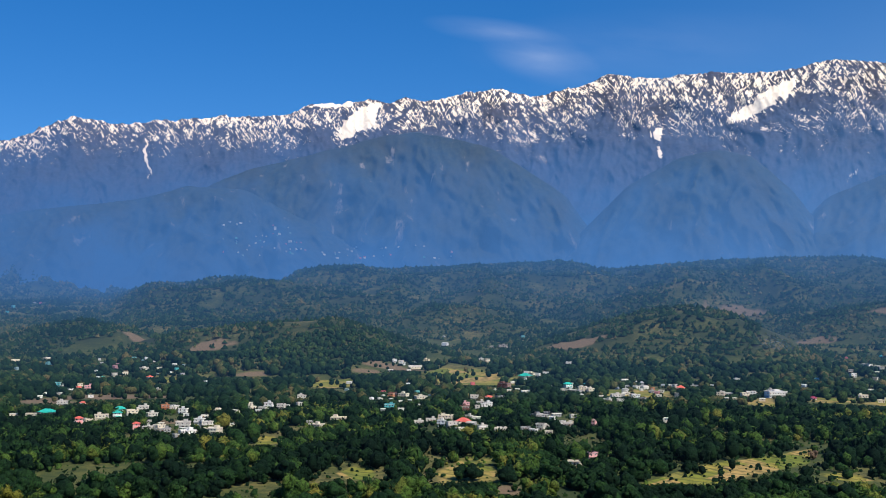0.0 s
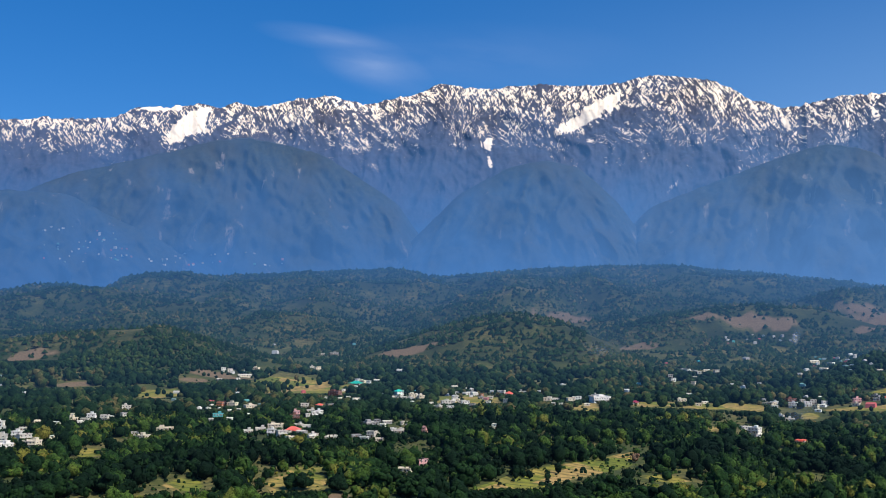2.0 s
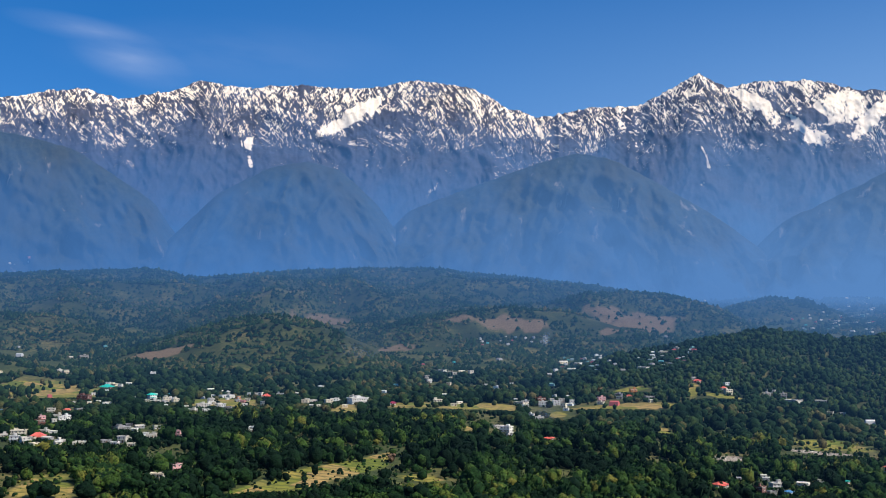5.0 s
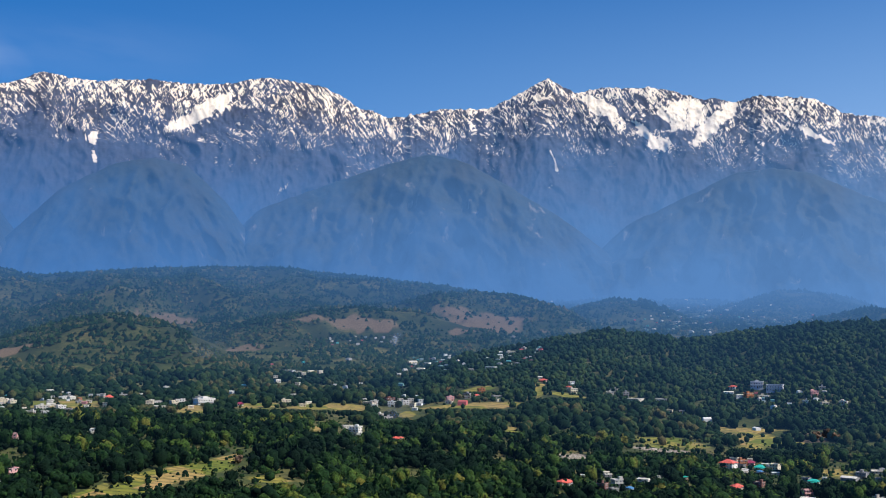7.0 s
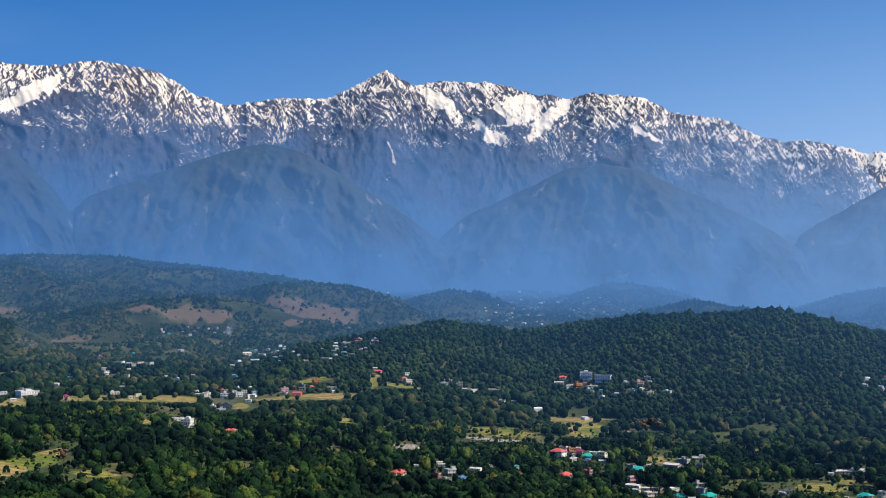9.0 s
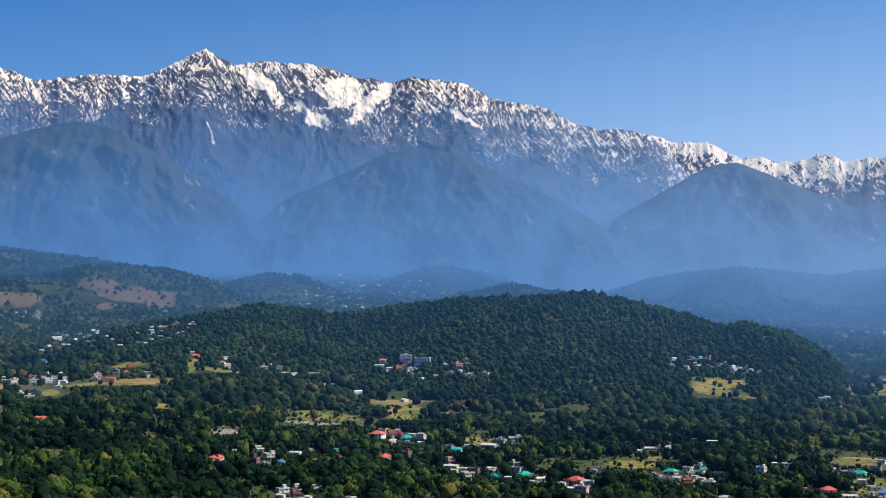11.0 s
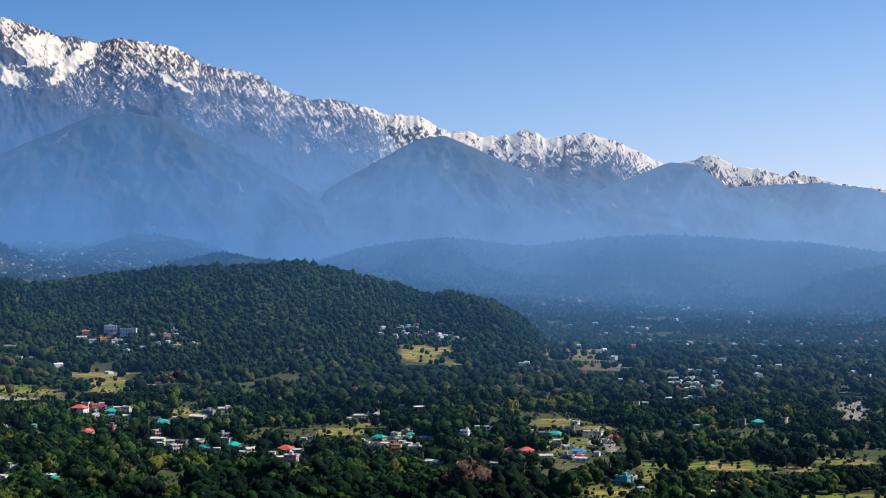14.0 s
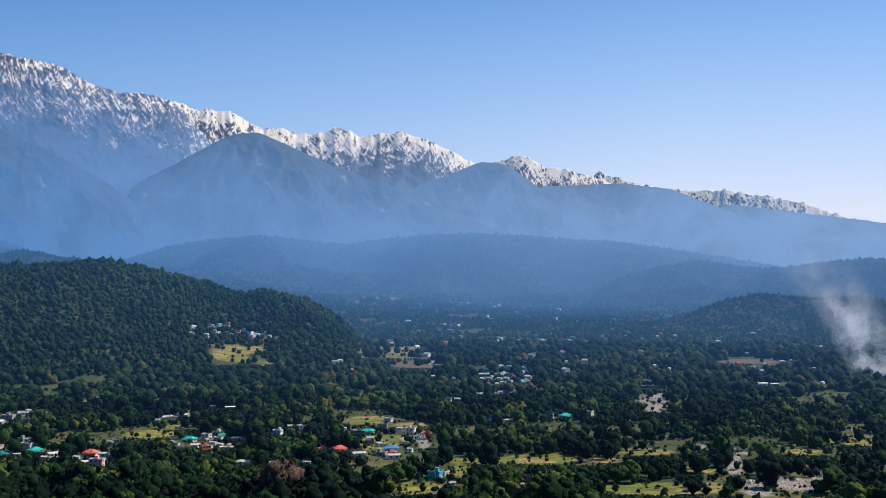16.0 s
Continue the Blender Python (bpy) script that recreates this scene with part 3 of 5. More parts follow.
# broad snowfields and bare faces: bearing, rise, half length, half width, slope
SNOWFIELDS = [
    (-4.10, 9.54, 1.47, 0.45, -33), (14.90, 10.21, 1.93, 0.37, -28), (10.11, 8.98, 0.32, 0.27, 0), (10.21, 8.14, 0.48, 0.11, 70), (-13.82, 7.54, 1.07, 0.09, 84),
    (33.93, 10.47, 1.47, 0.37, 38), (37.57, 10.13, 1.20, 0.86, -10), (36.57, 8.94, 0.75, 0.35, 12), (36.00, 9.40, 1.12, 0.21, 48), (39.04, 9.69, 1.76, 0.37, -40),
    (31.62, 8.04, 0.80, 0.08, 75), (31.34, 6.98, 0.21, 0.08, -40), (23.83, 9.60, 0.53, 0.16, 60), (18.77, 6.95, 0.43, 0.08, -60), (-5.23, 10.44, 1.20, 0.16, -5),
    (43.65, 8.99, 1.07, 0.13, 30),
]
BARE_ROCK = [
    (36.53, 9.85, 0.62, 0.30, 20), (35.75, 10.97, 0.45, 0.16, 20), (-2.28, 9.64, 1.34, 0.13, -45), (16.02, 9.83, 1.60, 0.21, -28), (34.16, 9.97, 0.43, 0.13, 40),
]


def ovals(b, el, places):
    best = np.zeros_like(b)
    for ob_, oe, half, wide, slope in places:
        c, s = math.cos(radians(slope)), math.sin(radians(slope))
        dx, dy = b - ob_, oe - el
        best = np.maximum(best, np.clip(2.6 * (1.06 - np.sqrt(((dx * c + dy * s) / half) ** 2 + ((dy * c - dx * s) / wide) ** 2)), 0, 1))
    return best


def crest_snow(b, el, rise, r2, rib):
    depth = np.interp(b, [-22, -8, 0, 8, 20, 26, 34, 44, 50, 56], [0.9, 1.2, 1.7, 1.9, 2.3, 1.6, 2.1, 2.0, 1.6, 1.6])
    below = np.maximum((rise - el) / depth, 0)
    s = 0.32 - 0.16 * below - 0.03 * below ** 2 + 0.34 * (fbm(b / 1.1, el / 0.6, 3, 71) - 0.5) + 0.16 * (0.55 - rib) + 0.12 * (0.55 - r2)
    wob = (fbm(b / 0.3, el / 0.3, 3, 73) - 0.5) * 1.3
    b, el = b + 0.5 * (fbm(b / 0.5, el / 0.5, 3, 76) - 0.5), el + 0.45 * (fbm(b / 0.5, el / 0.5, 3, 79) - 0.5)
    s = s + 0.72 * np.clip(ovals(b, el, SNOWFIELDS) * 1.2 + wob * 0.7 - 0.2, 0, 1) - 0.8 * np.clip(ovals(b, el, BARE_ROCK) * 1.2 + wob * 0.5 - 0.1, 0, 1)
    return s


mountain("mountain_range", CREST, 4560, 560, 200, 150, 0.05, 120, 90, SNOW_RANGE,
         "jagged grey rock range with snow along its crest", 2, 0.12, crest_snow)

EAST_CREST = [(46, 7.0), (49, 8.0), (50.07, 8.2), (50.82, 8.41), (52.35, 8.09), (53.55, 7.71), (54.83, 7.75), (56.48, 6.94), (57.4, 6.93), (58.05, 6.66),
              (60.14, 6.99), (60.92, 6.68), (62.84, 6.82), (64.48, 6.34), (66.45, 5.44), (68, 4.5), (70, 3.5)]
FAR_CREST = [(64, 4.0), (65.71, 4.89), (67.31, 5.41), (68.64, 5.75), (69.62, 5.26), (71.74, 4.76), (73.31, 4.21), (75.52, 3.61), (78, 2.8)]
LAST_CREST = [(69, 3.0), (70.68, 3.85), (72.27, 4.89), (74.1, 4.26), (76.04, 3.97), (77.96, 4.01), (80.34, 3.53), (81.45, 3.3), (83.63, 2.55), (85.01, 2.42), (89, 2.0)]


def far_snow(b, el, rise, r2, rib):
    return 0.66 - 0.34 * (rise - el) / 0.9 + 0.6 * (fbm(b / 0.6, el / 0.5, 3, 75) - 0.5) - 0.3 * (r2 - 0.5)


mountain("far_range", EAST_CREST, 4680, 420, 100, 120, 0.08, 70, 60, FAR_RANGE, "far snowy range paling into painted blue haze", 12, 0.15, far_snow)
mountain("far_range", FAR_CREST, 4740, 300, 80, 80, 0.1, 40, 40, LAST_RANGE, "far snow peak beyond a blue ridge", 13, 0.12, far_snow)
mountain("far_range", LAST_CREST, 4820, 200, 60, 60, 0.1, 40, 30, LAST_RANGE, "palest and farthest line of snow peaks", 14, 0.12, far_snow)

FOOTHILLS = [
    (3900, [(-24, 4.0), (-21.54, 4.6), (-18.48, 5.21), (-14.04, 5.8), (-12.02, 6.43), (-9.42, 6.36), (-7.58, 5.47), (-3.85, 3.65), (-1, 2)]),
    (4080, [(-16, 4), (-12.01, 6.04), (-9.17, 7.28), (-4.95, 8.36), (-2.81, 8.97), (-1.2, 9.17), (0.42, 8.86), (2.3, 8.4), (3.91, 7.39), (5.77, 6.18), (7.35, 3.91), (9, 2)]),
    (4000, [(5, 3), (6.82, 4.71), (8.68, 6.54), (11.04, 7.81), (12.72, 8.15), (14.36, 7.84), (16.09, 6.25), (17.77, 4.04), (19, 2)]),
    (4040, [(13.5, 2), (15.67, 4.01), (17.73, 5.88), (21.42, 7.25), (23.83, 8.07), (25.71, 8.55), (27.33, 8.2), (29.47, 7.0), (32.13, 5.38), (34.49, 3.5), (37, 2)]),
    (4060, [(30.5, 1.5), (33.45, 3.67), (35.05, 5.14), (38.0, 6.47), (39.87, 7.38), (41.46, 7.62), (43.3, 7.33), (45.63, 6.24), (47.66, 5.29), (49.41, 4.35), (51.12, 3.04), (53, 1.5)]),
    (4160, [(45, 0.8), (48.47, 2.67), (50.88, 4.4), (53.55, 5.86), (55.02, 6.64), (56.21, 6.76), (57.53, 6.22), (59.36, 5.4), (61.93, 4.45), (64.45, 3.5), (67.64, 2.18), (71, 0.8)]),
    (4400, [(57, 0.8), (60.02, 2.41), (63.75, 4.28), (66.69, 5.41), (67.89, 5.33), (69.36, 4.26), (71.99, 2.77), (75.64, 1.56), (78, 0.8)]),
    (4500, [(62, 0.8), (65.35, 2.41), (69.62, 4.25), (73.32, 4.35), (75.65, 4.05), (77.95, 3.1), (82.17, 1.5), (84.99, 0.84), (88.04, 0.45)]),
    (4600, [(71, 0.5), (74.61, 1.83), (78.21, 3.31), (80.96, 2.93), (85.01, 2.35), (88.05, 1.93)]),
]
FOOT = []
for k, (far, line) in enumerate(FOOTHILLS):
    FOOT.append(mountain("foothill", line, far, 300, 150, 20, 0.10, 60, 125, FOOTHILL, "steep wooded foothill, tinted by painted blue haze", 20 + k, 0.05))


# ---- houses: where each stands (bearing, rise) and how wide it looks, in thousandths of its distance ----
TEAL_HIP = [
    (-17.92, -3.98, 18.6), (-14.80, -3.88, 13.1), (-14.91, -4.19, 11.2), (3.89, -2.39, 13.1), (5.87, -2.88, 10.3), (37.51, -6.62, 6.5), (40.86, -6.09, 12.1),
    (43.18, -6.66, 13.1), (45.06, -7.86, 13.1), (46.38, -7.79, 14.9), (49.24, -8.32, 6.5), (53.14, -7.52, 14.9), (54.59, -7.38, 9.3), (38.44, -9.01, 7.5),
    (61.38, -7.34, 14.0), (70.63, -6.60, 13.1),
]
RED_HIP = [
    (-16.58, -4.43, 10.3), (-14.06, -4.73, 9.3), (-16.42, -3.58, 7.5), (-13.50, -2.42, 6.5), (-16.61, -2.87, 6.5), (2.17, -3.40, 8.4), (0.97, -4.56, 16.8),
    (11.06, -2.88, 9.3), (24.26, -4.93, 11.2), (31.07, -2.22, 8.4), (32.25, -2.54, 6.5), (32.04, -6.92, 16.8), (39.49, -6.05, 16.8), (39.85, -6.99, 13.1),
    (39.73, -2.46, 8.4), (27.97, -2.92, 6.5), (48.76, -8.01, 15.9), (49.64, -8.26, 11.2), (59.15, -8.09, 11.2), (60.05, -8.14, 15.9), (62.54, -8.32, 7.5),
    (64.10, -7.46, 12.1),
]
PLUM_HIP = [
    (40.37, -5.90, 14.0), (16.92, -3.27, 8.4),
]
BLUE_HIP = [
    (35.02, -7.16, 9.3), (40.86, -6.29, 7.5), (62.47, -8.14, 16.8),
]
WHITE_FLAT = [
    (-18.63, -4.06, 9.3), (-16.14, -4.37, 7.0), (-13.56, -4.74, 9.3), (-11.79, -4.95, 16.8), (-12.49, -3.84, 7.5), (-10.45, -3.94, 6.5), (-13.78, -2.03, 9.3),
    (-13.14, -3.01, 6.5), (-17.29, -2.79, 5.6), (-16.24, -2.85, 5.6), (-19.33, -1.61, 7.5), (-18.02, -1.52, 5.6), (-14.60, -2.23, 5.6), (-4.85, -4.40, 15.9),
    (-6.16, -4.57, 7.5), (-1.90, -1.82, 6.5), (1.90, -4.79, 9.3), (2.69, -4.89, 14.0), (5.99, -4.60, 5.6), (4.28, -4.95, 7.5), (4.99, -5.03, 8.4),
    (4.15, -2.28, 9.3),
]
WHITE_FLAT_MORE = [
    (6.00, -3.06, 11.2), (6.73, -2.97, 7.5), (7.69, -3.49, 9.3), (13.09, -3.13, 14.0), (10.40, -4.49, 5.6), (19.79, -3.33, 6.5), (19.23, -1.73, 9.3),
    (22.93, -3.25, 12.1), (23.81, -3.96, 9.3), (26.65, -3.23, 7.5), (28.64, -1.60, 10.3), (29.57, -0.88, 10.3), (45.93, -6.10, 16.8), (34.16, -2.79, 7.5),
    (35.33, -3.09, 14.0), (36.49, -3.06, 11.2), (37.43, -3.59, 5.6), (43.73, -3.17, 7.5), (42.96, -3.10, 6.5), (43.63, -2.46, 6.5), (63.73, -7.62, 7.5),
    (62.35, -6.76, 7.5), (67.56, -4.67, 7.5), (68.03, -5.00, 6.5), (68.75, -4.98, 9.3), 
]
WHITE_TWO = [
    (-15.60, -4.30, 14.0), (-14.24, -4.10, 12.1), (-13.75, -3.90, 10.3), (-13.42, -4.24, 11.2), (-11.97, -4.69, 14.0), (-10.95, -4.68, 13.1), (-8.96, -3.80, 4.7),
    (-6.57, -3.45, 9.3), (-6.69, -3.81, 5.6), (-1.82, -3.38, 10.3), (-1.02, -3.51, 12.1), (-0.76, -1.72, 6.5), (1.82, -1.66, 4.7), (1.64, -3.95, 3.7),
    (1.98, -3.87, 7.5), (0.18, -4.43, 14.9), (0.44, -4.77, 10.3), (8.09, -3.35, 10.3), (9.00, -3.37, 8.4), (14.22, -3.14, 9.3), (19.04, -3.23, 9.3),
    (22.28, -4.53, 11.2), (24.60, -3.28, 7.5), (34.51, -6.96, 14.0),
]
TINTED_TWO = [
    (-2.48, -3.91, 10.3), (1.10, -3.82, 7.5), (-10.62, -4.99, 15.9), (2.83, -1.02, 9.3), (6.95, -6.19, 11.2), (9.77, -3.02, 3.7), (23.86, -3.15, 9.3),
    (40.42, -2.86, 8.4), (44.00, -7.72, 11.2), (64.52, -9.48, 14.0),
]
GREY_FLAT = [
    (-12.80, -4.86, 12.1), (4.54, -4.25, 15.9), (9.26, -2.82, 9.3), (11.70, -2.79, 9.3), (27.52, -2.99, 6.5), (28.90, -2.97, 10.3), (49.82, -7.46, 8.4),
    (52.08, -6.49, 18.6), (60.82, -7.31, 11.2), (62.05, -7.07, 10.3), (63.73, -9.37, 8.4),
]
SHEDS = [
    (-1.29, -1.98, 14.9), (5.33, -4.21, 11.2), (3.89, -3.13, 9.3), (8.48, -2.54, 8.4), (24.92, -1.33, 10.3), (25.32, -1.65, 9.3), (20.16, -1.77, 7.5),
    (35.67, -6.76, 14.0), (36.44, -6.60, 8.4), (40.24, -6.21, 8.4), (40.37, -5.75, 9.3), (43.66, -6.45, 6.5), (44.74, -6.46, 18.6), 
    (39.55, -2.72, 11.2), (40.05, -2.89, 9.3), (42.95, -7.42, 16.8), (43.09, -7.63, 9.3), (44.79, -7.52, 12.1), (47.17, -8.00, 14.9), (45.59, -7.97, 8.4),
    (48.10, -8.19, 10.3),
]
SHEDS_MORE = [
    (53.40, -7.83, 10.3), (53.93, -7.93, 12.1), (54.19, -7.72, 8.4), (52.87, -6.43, 14.9), (51.15, -6.21, 6.5), (54.19, -6.06, 6.5), (54.98, -6.13, 12.1),
    (57.21, -7.26, 14.0), (57.73, -7.04, 6.5), (55.63, -8.67, 15.9), (56.94, -8.75, 12.1), (35.04, -8.72, 11.2), (35.54, -8.54, 8.4), (36.29, -8.81, 9.3),
    (38.31, -8.88, 11.2), (61.46, -7.67, 8.4), (60.94, -8.37, 15.9), (62.85, -7.20, 8.4), (63.35, -8.19, 6.5), (67.43, -5.60, 5.6), (65.60, -5.83, 9.3),
    (67.79, -5.46, 5.6), (65.32, -9.76, 9.3), (68.51, -9.83, 9.3), (67.85, -6.82, 8.4), (79.65, -4.98, 11.2), (80.15, -5.00, 9.3),
]
WHITE_BLOCK = [
    (15.28, -3.20, 19.6),
]
BROWN_BLOCK = [
    (2.91, -2.95, 12.1),
]
BLUE_BLOCK = [
    (41.60, -2.57, 16.8), (40.80, -2.47, 13.1),
]
BARE_TREES = [
    (10.92, -4.32, 7.5), (9.62, -5.37, 10.3), (16.88, -5.95, 8.4), (43.82, -4.66, 9.3), (43.34, -4.72, 7.5), (44.18, -4.75, 7.5), (26.65, -2.73, 5.6),
    (57.25, -10.45, 40.0), (64.22, -7.63, 8.4), (44.04, -4.65, 7.5), (77.88, -7.37, 6.5),
]


HOUSE_SPOTS = []
BUILDINGS = []
crowd = random.Random(31)
for style, places in (("teal_hip", TEAL_HIP), ("red_hip", RED_HIP), ("plum_hip", PLUM_HIP), ("blue_hip", BLUE_HIP), ("white_flat", WHITE_FLAT + WHITE_FLAT_MORE),
                      ("white_two", WHITE_TWO), ("tinted_two", TINTED_TWO), ("grey_flat", GREY_FLAT), ("shed", SHEDS + SHEDS_MORE),
                      ("white_block", WHITE_BLOCK), ("brown_block", BROWN_BLOCK), ("blue_block", BLUE_BLOCK)):
    for b, rise, wide in places:
        hx, hy, hz, d = ground_at(b, rise)
        w = min(max(d * wide / 1000 * 0.74, 4.5), 24.0)
        BUILDINGS.append((style, hx, hy, hz, w, b))
        # sheds and small houses crowd round some of them
        for extra in range(crowd.choice((0, 0, 1, 1, 2))):
            a, gap = crowd.uniform(0, 6.28), w * 0.6 + crowd.uniform(8, 24)
            ex, ey = hx + gap * math.cos(a), hy + gap * math.sin(a)
            eb, ed = math.degrees(math.atan2(ex, ey)), math.hypot(ex, ey)
            ew = crowd.uniform(5, 10)
            if all(math.hypot(ex - o[1], ey - o[2]) > (ew + o[4]) * 0.65 for o in BUILDINGS):
                BUILDINGS.append((crowd.choice(("shed", "shed", "white_flat", "white_flat", "grey_flat", "white_two", "tinted_two")), ex, ey, float(land(eb, ed)), ew, eb))
                HOUSE_SPOTS.append((ex, ey, ew * 0.62 + 1))
                VIEWS.append((eb, math.degrees(ew * 0.5 / ed), ed - ew * 0.4, BUILDINGS[-1][3] + 2.0))
        HOUSE_SPOTS.append((hx, hy, w * 0.62 + 2))
        VIEWS.append((b, math.degrees(w * 0.55 / d), d - w * 0.4, hz + (3.2 if "two" in style or "block" in style else 2.0)))

# near hamlets of small houses and sheds: bearing and rise of the middle, spread and count
for b0, r0, half, tall, count in ((35.79, -8.6, 1.4, 0.35, 9), (33.29, -6.61, 1.0, 0.3, 6), (-8.25, -4.14, 1.5, 0.3, 5), (44.79, -7.5, 1.4, 0.25, 6), (53.8, -7.75, 1.2, 0.3, 6),
                                   (-1.7, -3.7, 0.9, 0.35, 7), (0.6, -4.6, 1.8, 0.3, 9), (1.6, -3.75, 0.7, 0.3, 4), (5.4, -4.5, 0.8, 0.4, 6), (3.9, -2.5, 0.8, 0.3, 4), (6.2, -2.9, 0.8, 0.2, 6),
                                   (8.6, -3.3, 0.8, 0.25, 7), (10.5, -3.0, 0.8, 0.4, 5), (-1.6, -1.95, 0.9, 0.3, 5), (14.3, -3.2, 1.5, 0.2, 7), (19.2, -2.3, 0.9, 0.6, 7), (24.0, -3.4, 1.5, 0.35, 10),
                                   (28.7, -3.0, 0.8, 0.2, 4), (22.3, -4.6, 0.5, 0.15, 3), (-12.5, -4.2, 2.2, 0.4, 8), (-17.0, -3.0, 2.0, 0.4, 6)):
    for k in range(count):
        b, rise = b0 + crowd.uniform(-half, half), r0 + crowd.uniform(-tall, tall)
        hx, hy, hz, d = ground_at(b, rise)
        w = crowd.uniform(5, 9)
        if all(math.hypot(hx - o[1], hy - o[2]) > (w + o[4]) * 0.65 for o in BUILDINGS):
            BUILDINGS.append((crowd.choice(("shed", "shed", "white_flat", "white_two")), hx, hy, hz, w, b))
            HOUSE_SPOTS.append((hx, hy, w * 0.62 + 1))
            VIEWS.append((b, math.degrees(w * 0.5 / d), d - w * 0.4, hz + 2.0))

# the river weir
hx, hy, hz, d = ground_at(74.7, -5.2)
HOUSE_SPOTS.append((hx, hy, 16.0))
VIEWS.append((74.7, 0.7, d - 3, hz + 0.8))

# far hamlets: bearing and rise of the middle, then single houses strewn over the plain
HAMLETS = []
for b, rise, half, tall, count in (
        (54.99, -2.51, 2.0, 0.4, 34), (37.31, 0.54, 1.6, 0.35, 26), (22.53, -0.27, 1.6, 0.25, 16), (28.37, -1.17, 2.2, 0.3, 20),
        (67.99, -4.57, 1.2, 0.3, 14), (80.9, -4.12, 1.8, 0.3, 10), (70.65, -2.92, 2.0, 0.3, 10), (67.56, -4.82, 1.2, 0.3, 8),
        (-13.91, -1.95, 2.0, 0.45, 16), (-1.82, -3.33, 1.6, 0.4, 10), (8.35, -2.93, 2.2, 0.3, 18), 
        (42.77, -2.98, 2.2, 0.4, 14), (25.7, -1.4, 0.9, 0.3, 12), (30.4, -1.0, 0.7, 0.4, 8), (40.0, 0.9, 3.5, 0.5, 40)):
    for k in range(count):
        hx, hy, hz, d = ground_at(b + crowd.uniform(-half, half), rise + crowd.uniform(-tall, tall))
        HAMLETS.append((hx, hy, hz, crowd.uniform(4, 7.5)))
for k in range(540):
    b, d = (crowd.uniform(-20, 86) if k < 200 else crowd.uniform(24, 84)), math.sqrt(crowd.uniform(1500 ** 2, 3850 ** 2))
    hx, hy = polar(b, d)
    hz, up = land(b, d, True)
    if up < 10:
        HAMLETS.append((float(hx), float(hy), float(hz), crowd.uniform(5, 11)))
for hx, hy, hz, w in HAMLETS:
    d = math.hypot(hx, hy)
    HOUSE_SPOTS.append((hx, hy, w * 0.6 + 1))
    VIEWS.append((math.degrees(math.atan2(hx, hy)), math.degrees(w * 0.5 / d), d - 3, hz + 1.8))


# ---- woods ----
def ico():
    bm = bmesh.new()
    bmesh.ops.create_icosphere(bm, subdivisions=1, radius=1)
    co = np.array([v.co[:] for v in bm.verts])
    fc = np.array([[v.index for v in f.verts] for f in bm.faces])
    bm.free()
    return co, fc


ICO, ICO_FACES = ico()
rng = np.random.default_rng(4)


def crown_shape(lumps, tall, seed, leaves=0, leaf=0.08):
    """A crown of unit width, its foot at 0: rounded boughs heaped into an uneven dome, with tufts of leaves breaking its outline."""
    g = np.random.default_rng(seed)
    co, fc, base = [], [], 0
    turn = g.uniform(0, 6.28)
    for k in range(lumps):
        if k == 0:
            c, s = np.array([g.uniform(-0.05, 0.05), g.uniform(-0.05, 0.05), 0.46]), np.array([0.37, 0.37, 0.42]) if lumps > 1 else np.array([0.48, 0.48, 0.5])
        else:
            a = turn + 2.4 * k + g.uniform(-0.5, 0.5)
            z = 0.30 + 0.55 * ((k * 0.618) % 1) + g.uniform(-0.06, 0.06)
            ring = 0.31 * math.sqrt(max(0.1, 1 - ((z - 0.42) / 0.52) ** 2)) * g.uniform(0.8, 1.2)
            c = np.array([ring * math.cos(a), ring * math.sin(a), z])
            s = g.uniform(0.15, 0.25) * np.array([1, 1, g.uniform(0.75, 1.0)])
        v = ICO * (1 + g.uniform(-1, 1, (len(ICO), 1)) * (0.18 if lumps > 1 else 0.30))
        co.append((v * s + c) * np.array([1, 1, tall]))
        fc.append(ICO_FACES + base)
        base += len(ICO)
    for k in range(leaves):
        out = g.normal(size=3)
        out[2] = abs(out[2]) - 0.2
        out /= np.linalg.norm(out) + 1e-6
        c = (out * np.array([0.45, 0.45, 0.48]) * g.uniform(0.85, 1.08) + np.array([0, 0, 0.48])) * np.array([1, 1, tall])
        co.append(c + g.normal(size=(3, 3)) * leaf)
        fc.append(np.array([[0, 1, 2]]) + base)
        base += 3
    return np.concatenate(co), np.concatenate(fc)


def scatter(name, shapes, where, size, mat, label, category):
    """Many crowns joined into one mesh."""
    pick = rng.integers(0, len(shapes), len(where))
    cos, fcs, tints, base = [], [], [], 0
    for k, (co, fc) in enumerate(shapes):
        sel = pick == k
        p, s = where[sel], size[sel]
        a = rng.uniform(0, 6.28, len(p))
        c, sn = np.cos(a)[:, None], np.sin(a)[:, None]
        w, h = s[:, :1], s[:, 1:]
        x = (co[None, :, 0] * c - co[None, :, 1] * sn) * w + p[:, :1]
        y = (co[None, :, 0] * sn + co[None, :, 1] * c) * w + p[:, 1:2]
        z = co[None, :, 2] * h + p[:, 2:]
        cos.append(np.stack([x, y, z], -1).reshape(-1, 3))
        fcs.append((fc[None] + (np.arange(len(p)) * len(co))[:, None, None]).reshape(-1, 3) + base)
        tints.append(np.repeat(rng.uniform(0, 1, len(p)) ** 1.3, len(co)))
        base += len(p) * len(co)
    me = bpy.data.meshes.new(name)
    fill(me, np.concatenate(cos), np.concatenate(fcs), True)
    give(me, "tint", np.concatenate(tints))
    ob = new(name, me)
    me.materials.append(mat)
    return tagged(ob, label, category, kind="stuff")


